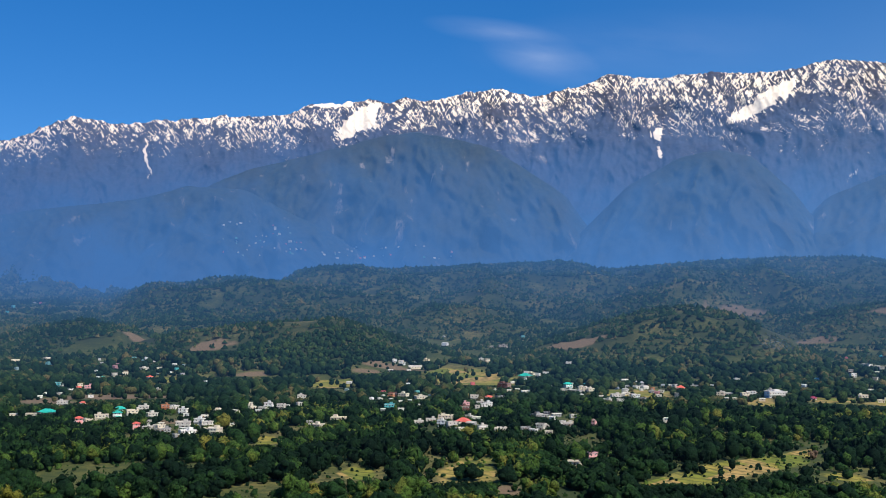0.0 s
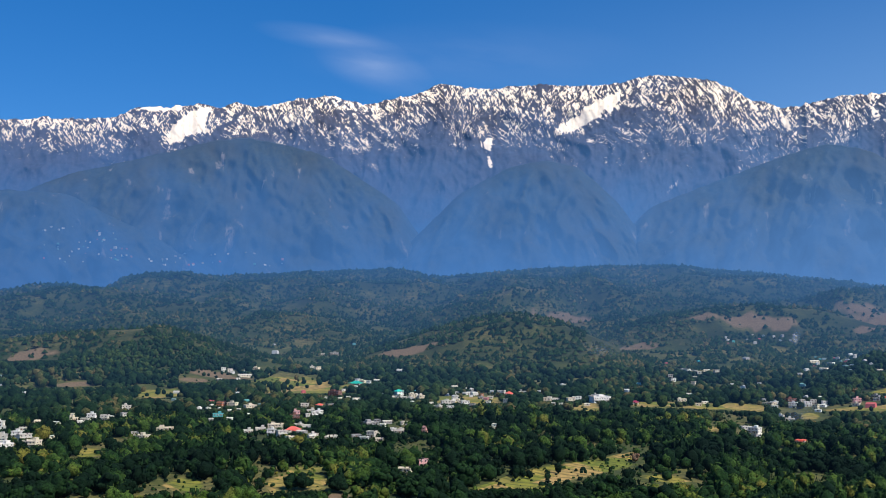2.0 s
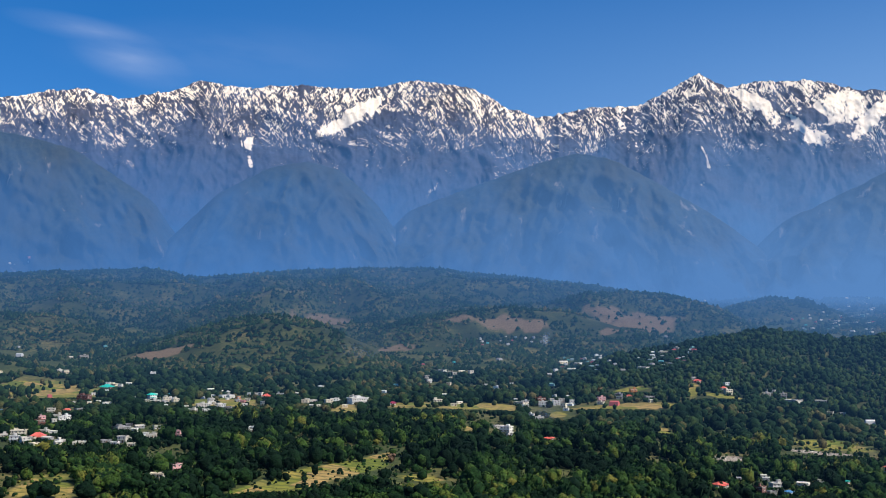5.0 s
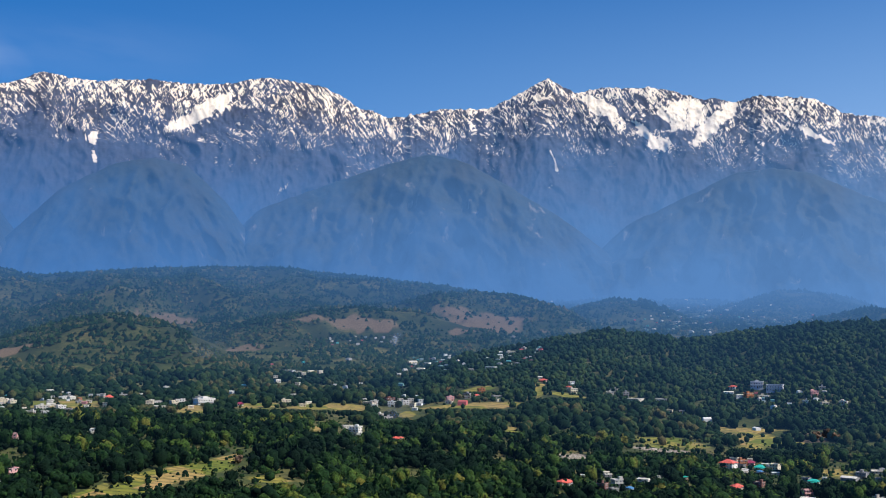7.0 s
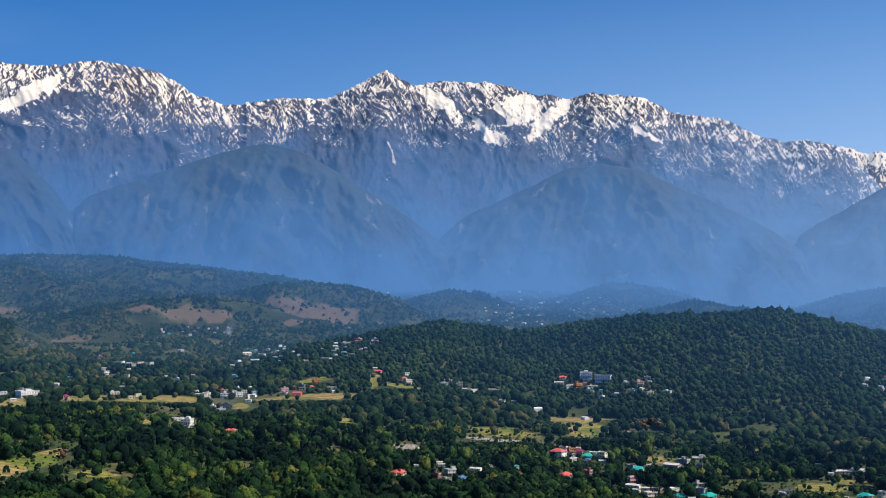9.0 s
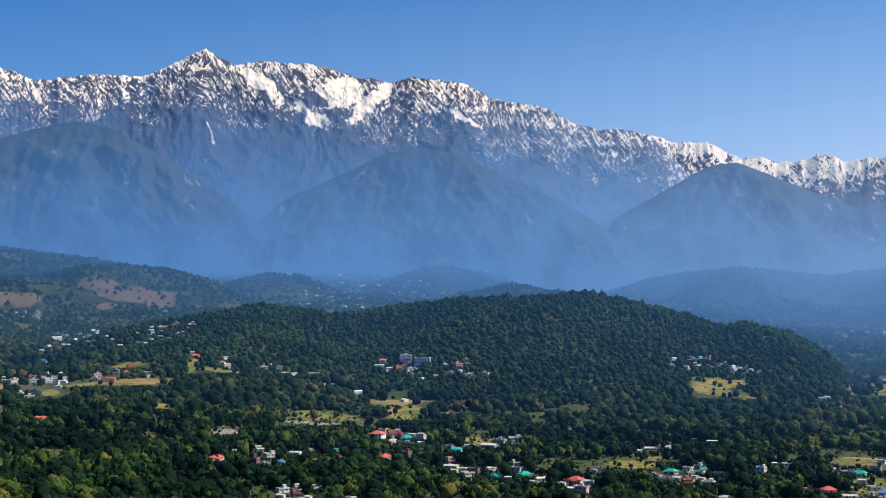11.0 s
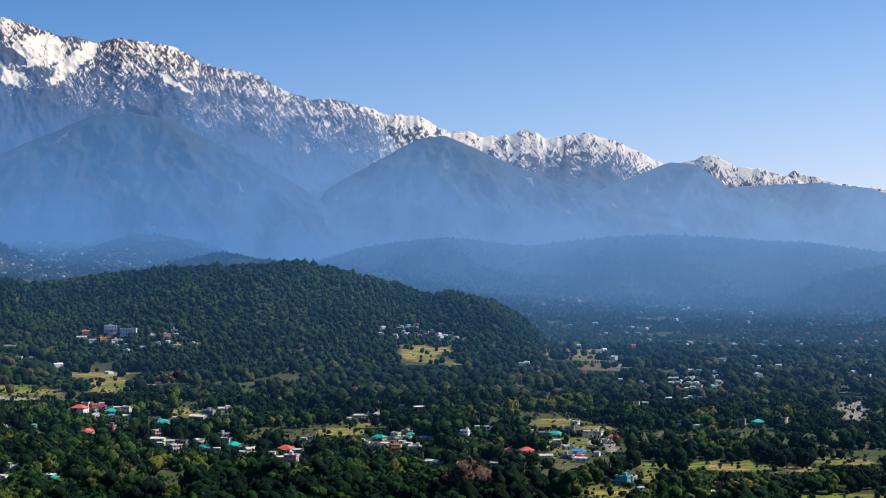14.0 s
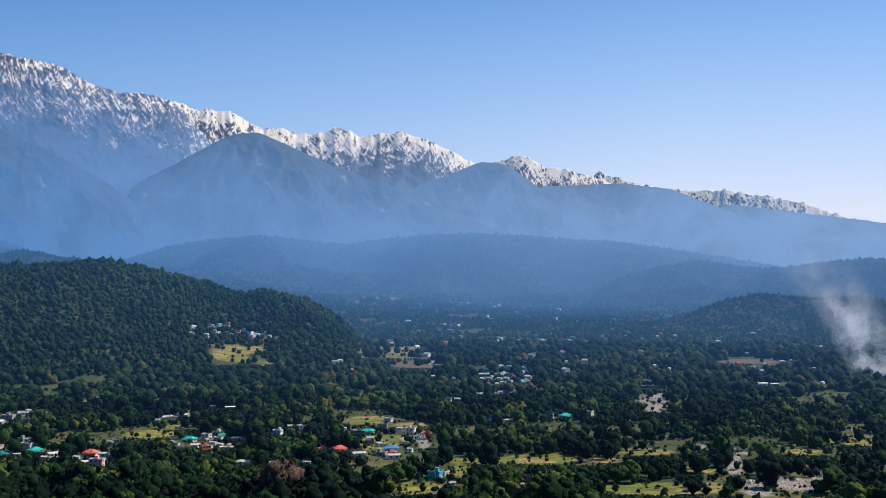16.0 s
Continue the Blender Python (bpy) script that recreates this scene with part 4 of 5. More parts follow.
def spots(r_in, r_out, spacing, bushes=False):
    n = int(radians(108) * 0.5 * (r_out ** 2 - r_in ** 2) / spacing ** 2)
    r = np.sqrt(rng.uniform(r_in ** 2, r_out ** 2, n))
    b = rng.uniform(-21, 87, n)
    x, y = polar(b, r)
    m = open_masks(x, y)
    clear = np.maximum(np.maximum(m["plot"], m["earth"]), m["stones"]) > 0.42
    for hx, hy, hr in HOUSE_SPOTS:
        clear |= (x - hx) ** 2 + (y - hy) ** 2 < hr * hr
    z, up = land(b, r, True)
    if bushes:
        clear = rng.random(len(clear)) < 0.3
        for hx, hy, hr in HOUSE_SPOTS:
            clear |= (x - hx) ** 2 + (y - hy) ** 2 < hr * hr
    clear &= rng.random(len(clear)) > 0.10
    keep = ~clear & (fbm(x / 60, y / 60, 3, 51) > np.where(up > 12, np.where(r > 2050, 0.29, 0.15), -1 if bushes else 0.35))
    b, r, x, y, z = b[keep], r[keep], x[keep], y[keep], z[keep]
    # trees before a house or a field stay lower than the view of it
    room = np.full(len(b), 99.0)
    for vb, half, far, vz in VIEWS:
        near = (np.abs(b - vb) < half + 0.12) & (r < far) & (r > far - 190)
        room[near] = np.minimum(room[near], EYE_Z + (vz - EYE_Z) * r[near] / far - z[near])
    ok = room > (-9 if bushes else np.where(r > 2050, 3.5, 0.9))
    return np.stack([x, y, z - 0.3], -1)[ok], b[ok], r[ok], room[ok]


def far_shape(seed):
    """A small rounded crown of ten faces."""
    g = np.random.default_rng(seed)
    co = []
    for rad, z, turn in ((0.5, 0.28, 0.0), (0.34, 0.86, 0.78)):
        for k in range(4):
            a = 1.571 * k + turn + g.uniform(-0.3, 0.3)
            q = rad * g.uniform(0.75, 1.25)
            co.append((q * math.cos(a), q * math.sin(a), z + g.uniform(-0.12, 0.12)))
    fc = []
    for k in range(4):
        n = (k + 1) % 4
        fc += [(k, n, 4 + k), (n, 4 + n, 4 + k)]
    return np.array(co), np.array(fc + [(4, 5, 6), (4, 6, 7)])


NEAR = [crown_shape(7, 1.0, s, 22, 0.075) for s in range(10)]
MID = [crown_shape(2, 1.0, 20 + s, 12, 0.09) for s in range(12)]
FAR = [crown_shape(1, 1.0, 40 + s, 2, 0.16) for s in range(12)]
FARTHEST = [far_shape(60 + s) for s in range(10)]


def dome_shape(seed):
    """The smallest crown: a five-sided dome."""
    g = np.random.default_rng(seed)
    ring = [(0.55 * g.uniform(0.75, 1.2) * math.cos(1.257 * k), 0.55 * g.uniform(0.75, 1.2) * math.sin(1.257 * k), g.uniform(0.0, 0.3)) for k in range(5)]
    return np.array(ring + [(g.uniform(-0.12, 0.12), g.uniform(-0.12, 0.12), 0.95)]), np.array([(k, (k + 1) % 5, 5) for k in range(5)])


SMALLEST = [dome_shape(90 + s) for s in range(10)]


def sizes(room, wide, spread=0.40, tall=1.0):
    n = len(room)
    w = wide * np.minimum(np.exp(rng.normal(0, spread, n)), 2.1)
    h = w * rng.uniform(0.8, 1.25, n) * tall
    cut = np.minimum(1.0, room / h)
    return np.stack([w * np.maximum(cut, 0.35), h * cut], -1)


# the nearest trees, each with trunk, limbs and crown
def trunk_shape(seed):
    g = random.Random(seed)
    bm = bmesh.new()

    def limb(p, q, r0, r1, seg=6):
        axis = (q - p)
        m = Matrix.Translation((p + q) / 2) @ axis.to_track_quat("Z", "Y").to_matrix().to_4x4()
        bmesh.ops.create_cone(bm, cap_ends=True, segments=seg, radius1=r0, radius2=r1, depth=axis.length, matrix=m)

    fork = Vector((g.uniform(-0.03, 0.03), g.uniform(-0.03, 0.03), 0.36))
    limb(Vector((0, 0, -0.08)), fork, 0.035, 0.024)
    for k in range(4):
        a = 1.57 * k + g.uniform(-0.5, 0.5)
        limb(fork, fork + Vector((0.2 * math.cos(a), 0.2 * math.sin(a), g.uniform(0.22, 0.36))), 0.018, 0.006, 5)
    me = bpy.data.meshes.new("trunk")
    bm.to_mesh(me)
    bm.free()
    me.materials.append(BARK)
    return me


def crown_mesh(seed, mat, lumps, leaves):
    me = bpy.data.meshes.new("crown")
    co, fc = crown_shape(lumps, 1.0, seed, leaves, 0.055)
    fill(me, co, fc, True)
    give(me, "tint", np.full(len(co), (seed * 0.37) % 1))
    me.materials.append(mat)
    return me


TRUNKS = [trunk_shape(s) for s in range(5)]


def tree_kind(mat, lumps, leaves, seed, label, group):
    tree = new("tree")
    for name, me in (("trunk", TRUNKS[seed % 5]), ("crown", crown_mesh(seed, mat, lumps, leaves))):
        ob = new(name, me)
        ob.parent = tree
    return tagged(tree, label, "tree", group)


def stand(kinds, rows):
    """Puts one tree of some kind at each row of x, y, z, width and height; the models themselves take the first places."""
    free = list(kinds)
    for x, y, z, w, h in rows:
        m = pose(x, y, z, 0, 0, float(rng.uniform(0, 360))) @ Matrix.Diagonal((w, w, h, 1))
        if free:
            free.pop().matrix_basis = m
        else:
            k = kinds[int(rng.integers(0, len(kinds)))]
            t = copy_thing(k, Matrix())
            t.matrix_basis = m


p, b, r, room = spots(690, 830, 6.6)
s = sizes(room, 8.4, 0.46)
near = np.argsort(np.abs(r - 765) + rng.uniform(0, 40, len(r)))[:280]
rest = np.ones(len(p), bool)
rest[near] = False
greens = [tree_kind(LEAVES, 10, 70, 100 + k, "broad dark green leafy tree on the valley floor", "valley trees") for k in range(6)]
golds = [tree_kind(GOLD_LEAVES, 10, 70, 120 + k, "leafy tree turning yellow-green among darker trees", "yellow trees") for k in range(3)]
rows = np.concatenate([p, s], 1)[near].tolist()
stand(greens, rows[:262])
stand(golds, rows[262:])
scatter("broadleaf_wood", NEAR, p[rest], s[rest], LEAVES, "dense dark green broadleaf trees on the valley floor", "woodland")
browns = [tree_kind(BROWN_LEAVES, 6, 90, 140 + k, "bare brown tree standing between green ones", "brown trees") for k in range(3)]
rows = []
for tb, rise, wide in BARE_TREES:
    x, y, z, d = ground_at(tb, rise)
    rows.append((x, y, z - 0.3, d * wide / 1000, d * wide / 1000))
stand(browns, rows)

p, b, r, room = spots(830, 1300, 6.5)
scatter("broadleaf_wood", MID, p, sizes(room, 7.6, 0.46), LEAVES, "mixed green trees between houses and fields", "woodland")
p, b, r, room = spots(1300, 2050, 5.2)
up = land(b, r, True)[1] > 14
thin = up | (rng.random(len(p)) < 0.58)
p, b, r, room, up = p[thin], b[thin], r[thin], room[thin], up[thin]
scatter("plain_wood", FAR, p[~up], sizes(room[~up], 6.9, 0.45), FAR_LEAVES, "scattered green trees across the plain", "woodland")
scatter("pine_wood", FAR, p[up], sizes(room[up], 5.3, 0.32, 1.05), PINE, "dark pine wood over a round hill", "woodland")
p, b, r, room = spots(2050, 3900, 8.2)
scatter("distant_wood", SMALLEST, p, sizes(room, 6.8, 0.32, 0.8), FAR_LEAVES, "far woods over hills, blue-green from painted haze", "woodland")

# low bushes over open ground and between the trees
p, b, r, room = spots(690, 1400, 8.5, True)
scatter("bushes", FARTHEST, p, sizes(np.full(len(p), 9.0), 2.3, 0.5, 0.85), LEAVES, "low green bushes over fields and clearings", "bush")

# boulders strewn over the dry river beds
m, n, l = material("river_boulder")
geo = n.new("ShaderNodeNewGeometry")
finish(n, l, principled(n, l, ramp(n, l, geo.outputs["Random Per Island"], [(0.0, (0.20, 0.16, 0.13)), (0.5, (0.42, 0.36, 0.30)), (1.0, (0.66, 0.61, 0.55))]), 0.9,
                        noise_node(n, l, 1.2), 0.2))
rocks = []
for kind, px, py, ux, uy, hw, hd in OPEN_PLACES:
    if kind == "stones":
        k = int(min(200, hw * hd * 0.3))
        a, q = rng.uniform(0, 6.28, k), np.sqrt(rng.uniform(0, 1, k))
        rx, ry = px + q * (hd * np.cos(a) * ux + hw * np.sin(a) * uy), py + q * (hd * np.cos(a) * uy - hw * np.sin(a) * ux)
        rocks.append(np.stack([rx, ry, land(np.degrees(np.arctan2(rx, ry)), np.hypot(rx, ry)) - 0.35], -1))
rocks = np.concatenate(rocks)
w = np.exp(rng.normal(-0.1, 0.4, len(rocks)))
scatter("boulders", FARTHEST, rocks, np.stack([w, w * 0.8], -1), m, "pale grey and tan boulders in a dry river bed", "boulder")


# ---- buildings ----
def paint(name, colour, rough=0.8, spread=0.12, ribs=False):
    m, n, l = material(name)
    info = n.new("ShaderNodeObjectInfo")
    stain = noise_node(n, l, 0.5, 4.0, 0.6)
    col = mix_colour(n, l, span(n, l, stain, 0.4, 0.75, 0, 0.35), colour, tuple(c * 0.55 for c in colour))
    col = mix_colour(n, l, span(n, l, info.outputs["Random"], 0, 1, 0, spread), col, tuple(c * 0.4 for c in colour))
    bump = None
    if ribs:
        geo = n.new("ShaderNodeTexCoord")
        wv = n.new("ShaderNodeTexWave")
        wv.inputs["Scale"].default_value = 1.2
        l.new(geo.outputs["Object"], wv.inputs["Vector"])
        bump = wv.outputs["Fac"]
    finish(n, l, principled(n, l, col, rough, bump, 0.05))
    return m


WHITE_WALL = paint("white_limewash", (0.80, 0.78, 0.74))
OLD_WALL = paint("stained_limewash", (0.58, 0.55, 0.50))
CREAM_WALL = paint("cream_limewash", (0.72, 0.64, 0.50))
PINK_WALL = paint("pink_paint", (0.75, 0.42, 0.42))
BRICK_WALL = paint("orange_brick", (0.48, 0.20, 0.11))
TURQ_WALL = paint("turquoise_paint", (0.10, 0.42, 0.48))
GREY_WALL = paint("bare_concrete", (0.30, 0.30, 0.31))
BROWN_WALL = paint("brown_plaster", (0.20, 0.10, 0.09))
BLUE_WALL = paint("blue_grey_cladding", (0.58, 0.61, 0.66))
TEAL_ROOF = paint("teal_sheet_roof", (0.035, 0.52, 0.42), 0.45, 0.3, True)
RED_ROOF = paint("red_sheet_roof", (0.80, 0.17, 0.13), 0.45, 0.3, True)
PLUM_ROOF = paint("plum_sheet_roof", (0.30, 0.05, 0.10), 0.45, 0.2, True)
BLUE_ROOF = paint("blue_sheet_roof", (0.10, 0.30, 0.58), 0.45, 0.3, True)
TIN_ROOF = paint("pale_tin_roof", (0.74, 0.69, 0.60), 0.5, 0.5, True)
DARK_GLASS = paint("window_glass", (0.03, 0.035, 0.045), 0.15)
WOOD = paint("door_wood", (0.16, 0.09, 0.05))
TANK = paint("black_tank_plastic", (0.03, 0.03, 0.035), 0.4)


def box(bm, x0, x1, y0, y1, z0, z1):
    v = [bm.verts.new((x, y, z)) for x in (x0, x1) for y in (y0, y1) for z in (z0, z1)]
    for f in ((0, 1, 3, 2), (4, 6, 7, 5), (0, 4, 5, 1), (2, 3, 7, 6), (0, 2, 6, 4), (1, 5, 7, 3)):
        bm.faces.new([v[i] for i in f])


def part(name, bm, mat, parent, label=""):
    """Links a bmesh as one mesh under a thing or a part."""
    me = bpy.data.meshes.new(name)
    bm.to_mesh(me)
    bm.free()
    me.materials.append(mat)
    ob = new(name, me)
    ob.parent = parent
    if label:
        ob["label"] = label
    return ob


def shared(name, build, mat):
    bm = bmesh.new()
    build(bm)
    me = bpy.data.meshes.new(name)
    bm.to_mesh(me)
    bm.free()
    me.materials.append(mat)
    return me


def frame_shape(bm):
    for x0, x1, z0, z1 in ((-0.7, -0.58, 0, 1.3), (0.58, 0.7, 0, 1.3), (-0.04, 0.04, 0.1, 1.2)):
        box(bm, x0, x1, -0.06, 0.03, z0, z1)
    box(bm, -0.9, 0.9, -0.5, 0.0, 1.4, 1.48)


FRAME_MESH = shared("window", frame_shape, WHITE_WALL)
PANE_MESH = shared("pane", lambda bm: box(bm, -0.58, 0.58, -0.02, 0.02, 0.1, 1.3), DARK_GLASS)


def opening(parent, x, y, z, turn):
    win = new("window", FRAME_MESH)
    win.parent = parent
    win.matrix_local = pose(x, y, z, 0, 0, turn)
    pane = new("pane", PANE_MESH)
    pane.parent = win
    return win


def openings(house, w, dep, storeys, high, door_x):
    """Rows of windows on the front and on both sides, one door in front."""
    for s in range(storeys):
        z = s * high + 1.0
        n = max(1, int(w / 3.0))
        for k in range(n):
            x = (k + 0.5) / n * w - w / 2
            if s == 0 and abs(x - door_x) < 1.2:
                continue
            opening(house, x, -dep / 2 - 0.005, z, 0)
        m = max(1, int(dep / 4.0))
        for k in range(m):
            y = (k + 0.5) / m * dep - dep / 2
            opening(house, w / 2 + 0.005, y, z, 90)
            opening(house, -w / 2 - 0.005, y, z, -90)
    bm = bmesh.new()
    box(bm, door_x - 0.5, door_x + 0.5, -dep / 2 - 0.05, -dep / 2 + 0.02, 0.0, 2.1)
    part("door", bm, WOOD, house, "plain brown wooden door")


def flat_house(w, storeys, wall, g, high=2.6):
    """A concrete house with a parapet round its flat roof, floor slabs that stand out, and a stair hut or a water tank on top."""
    house = new("house")
    dep = w * g.uniform(0.6, 0.9)
    top = storeys * high
    bm = bmesh.new()
    box(bm, -w / 2, w / 2, -dep / 2, dep / 2, -2.5, top)
    part("wall", bm, wall, house)
    bm = bmesh.new()
    box(bm, -w / 2 - 0.45, w / 2 + 0.45, -dep / 2 - 0.6, dep / 2 + 0.3, top, top + 0.16)
    roof = part("roof", bm, GREY_WALL if g.random() < 0.3 else TIN_ROOF, house, "flat concrete roof slab")
    bm = bmesh.new()
    for x0, x1, y0, y1 in ((-w / 2 - 0.4, w / 2 + 0.4, -dep / 2 - 0.5, -dep / 2 - 0.35), (-w / 2 - 0.4, w / 2 + 0.4, dep / 2 + 0.1, dep / 2 + 0.25),
                           (-w / 2 - 0.4, -w / 2 - 0.25, -dep / 2 - 0.35, dep / 2 + 0.1), (w / 2 + 0.25, w / 2 + 0.4, -dep / 2 - 0.35, dep / 2 + 0.1)):
        box(bm, x0, x1, y0, y1, top + 0.16, top + 0.85)
    part("parapet", bm, wall, roof)
    for s in range(1, storeys):
        bm = bmesh.new()
        box(bm, -w / 2 - 0.3, w / 2 + 0.3, -dep / 2 - 1.1, -dep / 2 - 0.003, s * high - 0.08, s * high + 0.08)
        bal = part("balcony", bm, wall, house)
        bm = bmesh.new()
        box(bm, -w / 2 - 0.3, w / 2 + 0.3, -dep / 2 - 1.1, -dep / 2 - 1.02, s * high + 0.08, s * high + 0.95)
        part("railing", bm, wall, bal)
    openings(house, w, dep, storeys, high, g.uniform(-0.3, 0.3) * w)
    if g.random() < 0.55 and w > 7:
        hw = w * 0.14
        cx = g.uniform(-0.25, 0.25) * w
        bm = bmesh.new()
        box(bm, cx - hw, cx + hw, -0.1 * dep, 0.32 * dep, top + 0.16, top + 2.5)
        box(bm, cx - hw - 0.25, cx + hw + 0.25, -0.1 * dep - 0.3, 0.32 * dep + 0.25, top + 2.5, top + 2.62)
        part("stair_hut", bm, wall, house)
    else:
        bm = bmesh.new()
        bmesh.ops.create_cone(bm, cap_ends=True, segments=12, radius1=0.6, radius2=0.6, depth=1.1, matrix=Matrix.Translation((0.3 * w, 0.2 * dep, top + 0.71)))
        bmesh.ops.create_cone(bm, cap_ends=True, segments=12, radius1=0.6, radius2=0.2, depth=0.3, matrix=Matrix.Translation((0.3 * w, 0.2 * dep, top + 1.41)))
        part("water_tank", bm, TANK, house, "black plastic water tank")
    return house


def hip_house(w, storeys, wall, cover, g, high=2.7):
    """A house under a hipped sheet-metal roof with wide eaves, and a lean-to porch."""
    house = new("house")
    w = max(w - 1.8, 4.5)
    dep = w * g.uniform(0.62, 0.85)
    top = storeys * high
    bm = bmesh.new()
    box(bm, -w / 2, w / 2, -dep / 2, dep / 2, -2.5, top)
    part("wall", bm, wall, house)
    over, rise = 0.9, dep * 0.30
    a, b = w / 2 + over, dep / 2 + over
    ridge = max(a - b * 0.9, 0.6)
    bm = bmesh.new()
    eave = [bm.verts.new(p) for p in ((-a, -b, top - 0.15), (a, -b, top - 0.15), (a, b, top - 0.15), (-a, b, top - 0.15))]
    lip = [bm.verts.new(p) for p in ((-a, -b, top + 0.02), (a, -b, top + 0.02), (a, b, top + 0.02), (-a, b, top + 0.02))]
    r0, r1 = bm.verts.new((-ridge, 0, top + rise)), bm.verts.new((ridge, 0, top + rise))
    bm.faces.new(eave[::-1])
    for k in range(4):
        bm.faces.new((eave[k], eave[(k + 1) % 4], lip[(k + 1) % 4], lip[k]))
    bm.faces.new((lip[0], lip[1], r1, r0))
    bm.faces.new((lip[1], lip[2], r1))
    bm.faces.new((lip[2], lip[3], r0, r1))
    bm.faces.new((lip[3], lip[0], r0))
    roof = part("roof", bm, cover, house)
    bm = bmesh.new()
    box(bm, -ridge - 0.2, ridge + 0.2, -0.16, 0.16, top + rise - 0.02, top + rise + 0.12)
    part("ridge_cap", bm, cover, roof)
    # porch roof on posts
    pw = w * 0.3
    px = g.uniform(-0.2, 0.2) * w
    bm = bmesh.new()
    z = min(top, high) - 0.35
    v = [bm.verts.new(p) for p in ((px - pw, -dep / 2 - 2.2, z - 0.5), (px + pw, -dep / 2 - 2.2, z - 0.5), (px + pw, -dep / 2 - 0.004, z), (px - pw, -dep / 2 - 0.004, z))]
    t = [bm.verts.new(q.co + Vector((0, 0, 0.1))) for q in v]
    bm.faces.new(v[::-1]), bm.faces.new(t)
    for k in range(4):
        bm.faces.new((v[k], v[(k + 1) % 4], t[(k + 1) % 4], t[k]))
    porch = part("porch_roof", bm, cover, house)
    for s in (-1, 1):
        bm = bmesh.new()
        box(bm, px + s * (pw - 0.2) - 0.08, px + s * (pw - 0.2) + 0.08, -dep / 2 - 2.1, -dep / 2 - 1.94, -1.5, z - 0.48)
        part("post", bm, WHITE_WALL, porch)
    openings(house, w, dep, storeys, high, px)
    return house


def shed(w, cover, wall, g):
    """A low building under a shallow gabled tin roof."""
    house = new("shed")
    w = max(w - 1.2, 4.0)
    dep, top = w * g.uniform(0.45, 0.7), g.uniform(2.5, 3.2)
    rise = dep * 0.16
    bm = bmesh.new()
    box(bm, -w / 2, w / 2, -dep / 2, dep / 2, -2.5, top)
    for x in (-w / 2, w / 2):
        s = 1 if x > 0 else -1
        t = [bm.verts.new(p) for p in ((x, -dep / 2, top), (x, dep / 2, top), (x, 0, top + rise), (x - s * 0.2, -dep / 2, top), (x - s * 0.2, dep / 2, top), (x - s * 0.2, 0, top + rise))]
        bm.faces.new(t[:3]), bm.faces.new(t[3:])
        bm.faces.new((t[0], t[2], t[5], t[3])), bm.faces.new((t[1], t[4], t[5], t[2]))
    part("wall", bm, wall, house)
    for s in (-1, 1):
        bm = bmesh.new()
        e, o = dep / 2 + 0.5, w / 2 + 0.5
        lo = top - rise * 0.5 / (dep / 2)
        v = [bm.verts.new(p) for p in ((-o, s * e, lo + 0.02), (o, s * e, lo + 0.02), (o, 0, top + rise + 0.02), (-o, 0, top + rise + 0.02))]
        t = [bm.verts.new(q.co + Vector((0, 0, 0.09))) for q in v]
        bm.faces.new(v), bm.faces.new(t)
        for k in range(4):
            bm.faces.new((v[k], v[(k + 1) % 4], t[(k + 1) % 4], t[k]))
        bmesh.ops.recalc_face_normals(bm, faces=bm.faces)
        part("roof", bm, cover, house)
    n = max(1, int(w / 4))
    for k in range(n):
        opening(house, (k + 0.5) / n * w - w / 2, -dep / 2 - 0.005, 1.0, 0)
    return house


LABELS = {
    "teal_hip": ("white-walled house under a hipped teal sheet roof", "houses with teal roofs"),
    "red_hip": ("white-walled house under a hipped red sheet roof", "houses with red roofs"),
    "plum_hip": ("house under a long dark plum sheet roof", "houses with dark roofs"),
    "blue_hip": ("house under a hipped bright blue sheet roof", "houses with blue roofs"),
    "white_flat": ("low white concrete house with a flat roof", "flat-roofed houses"),
    "white_two": ("two-storey white concrete house with balconies and flat roof", "flat-roofed houses"),
    "grey_flat": ("bare grey concrete building with a flat roof", "flat-roofed houses"),
    "shed": ("low shed under a pale tin gable roof", "sheds"),
    "white_block": ("long two-storey white school block beside a field", ""),
    "brown_block": ("three-storey dark brown block among trees", ""),
    "blue_block": ("two-storey pale blue-grey block at the foot of a hill", "hillside blocks"),
}
TINTS = [(PINK_WALL, "pale pink"), (CREAM_WALL, "cream"), (GREY_WALL, "bare grey"), (PINK_WALL, "pale pink"), (BRICK_WALL, "orange brick"),
         (BROWN_WALL, "dark brown"), (BRICK_WALL, "orange brick"), (BROWN_WALL, "dark brown"), (CREAM_WALL, "cream"), (TURQ_WALL, "turquoise")]
ROOFS = {"teal_hip": TEAL_ROOF, "red_hip": RED_ROOF, "plum_hip": PLUM_ROOF, "blue_hip": BLUE_ROOF}
g = random.Random(8)
tinted = 0
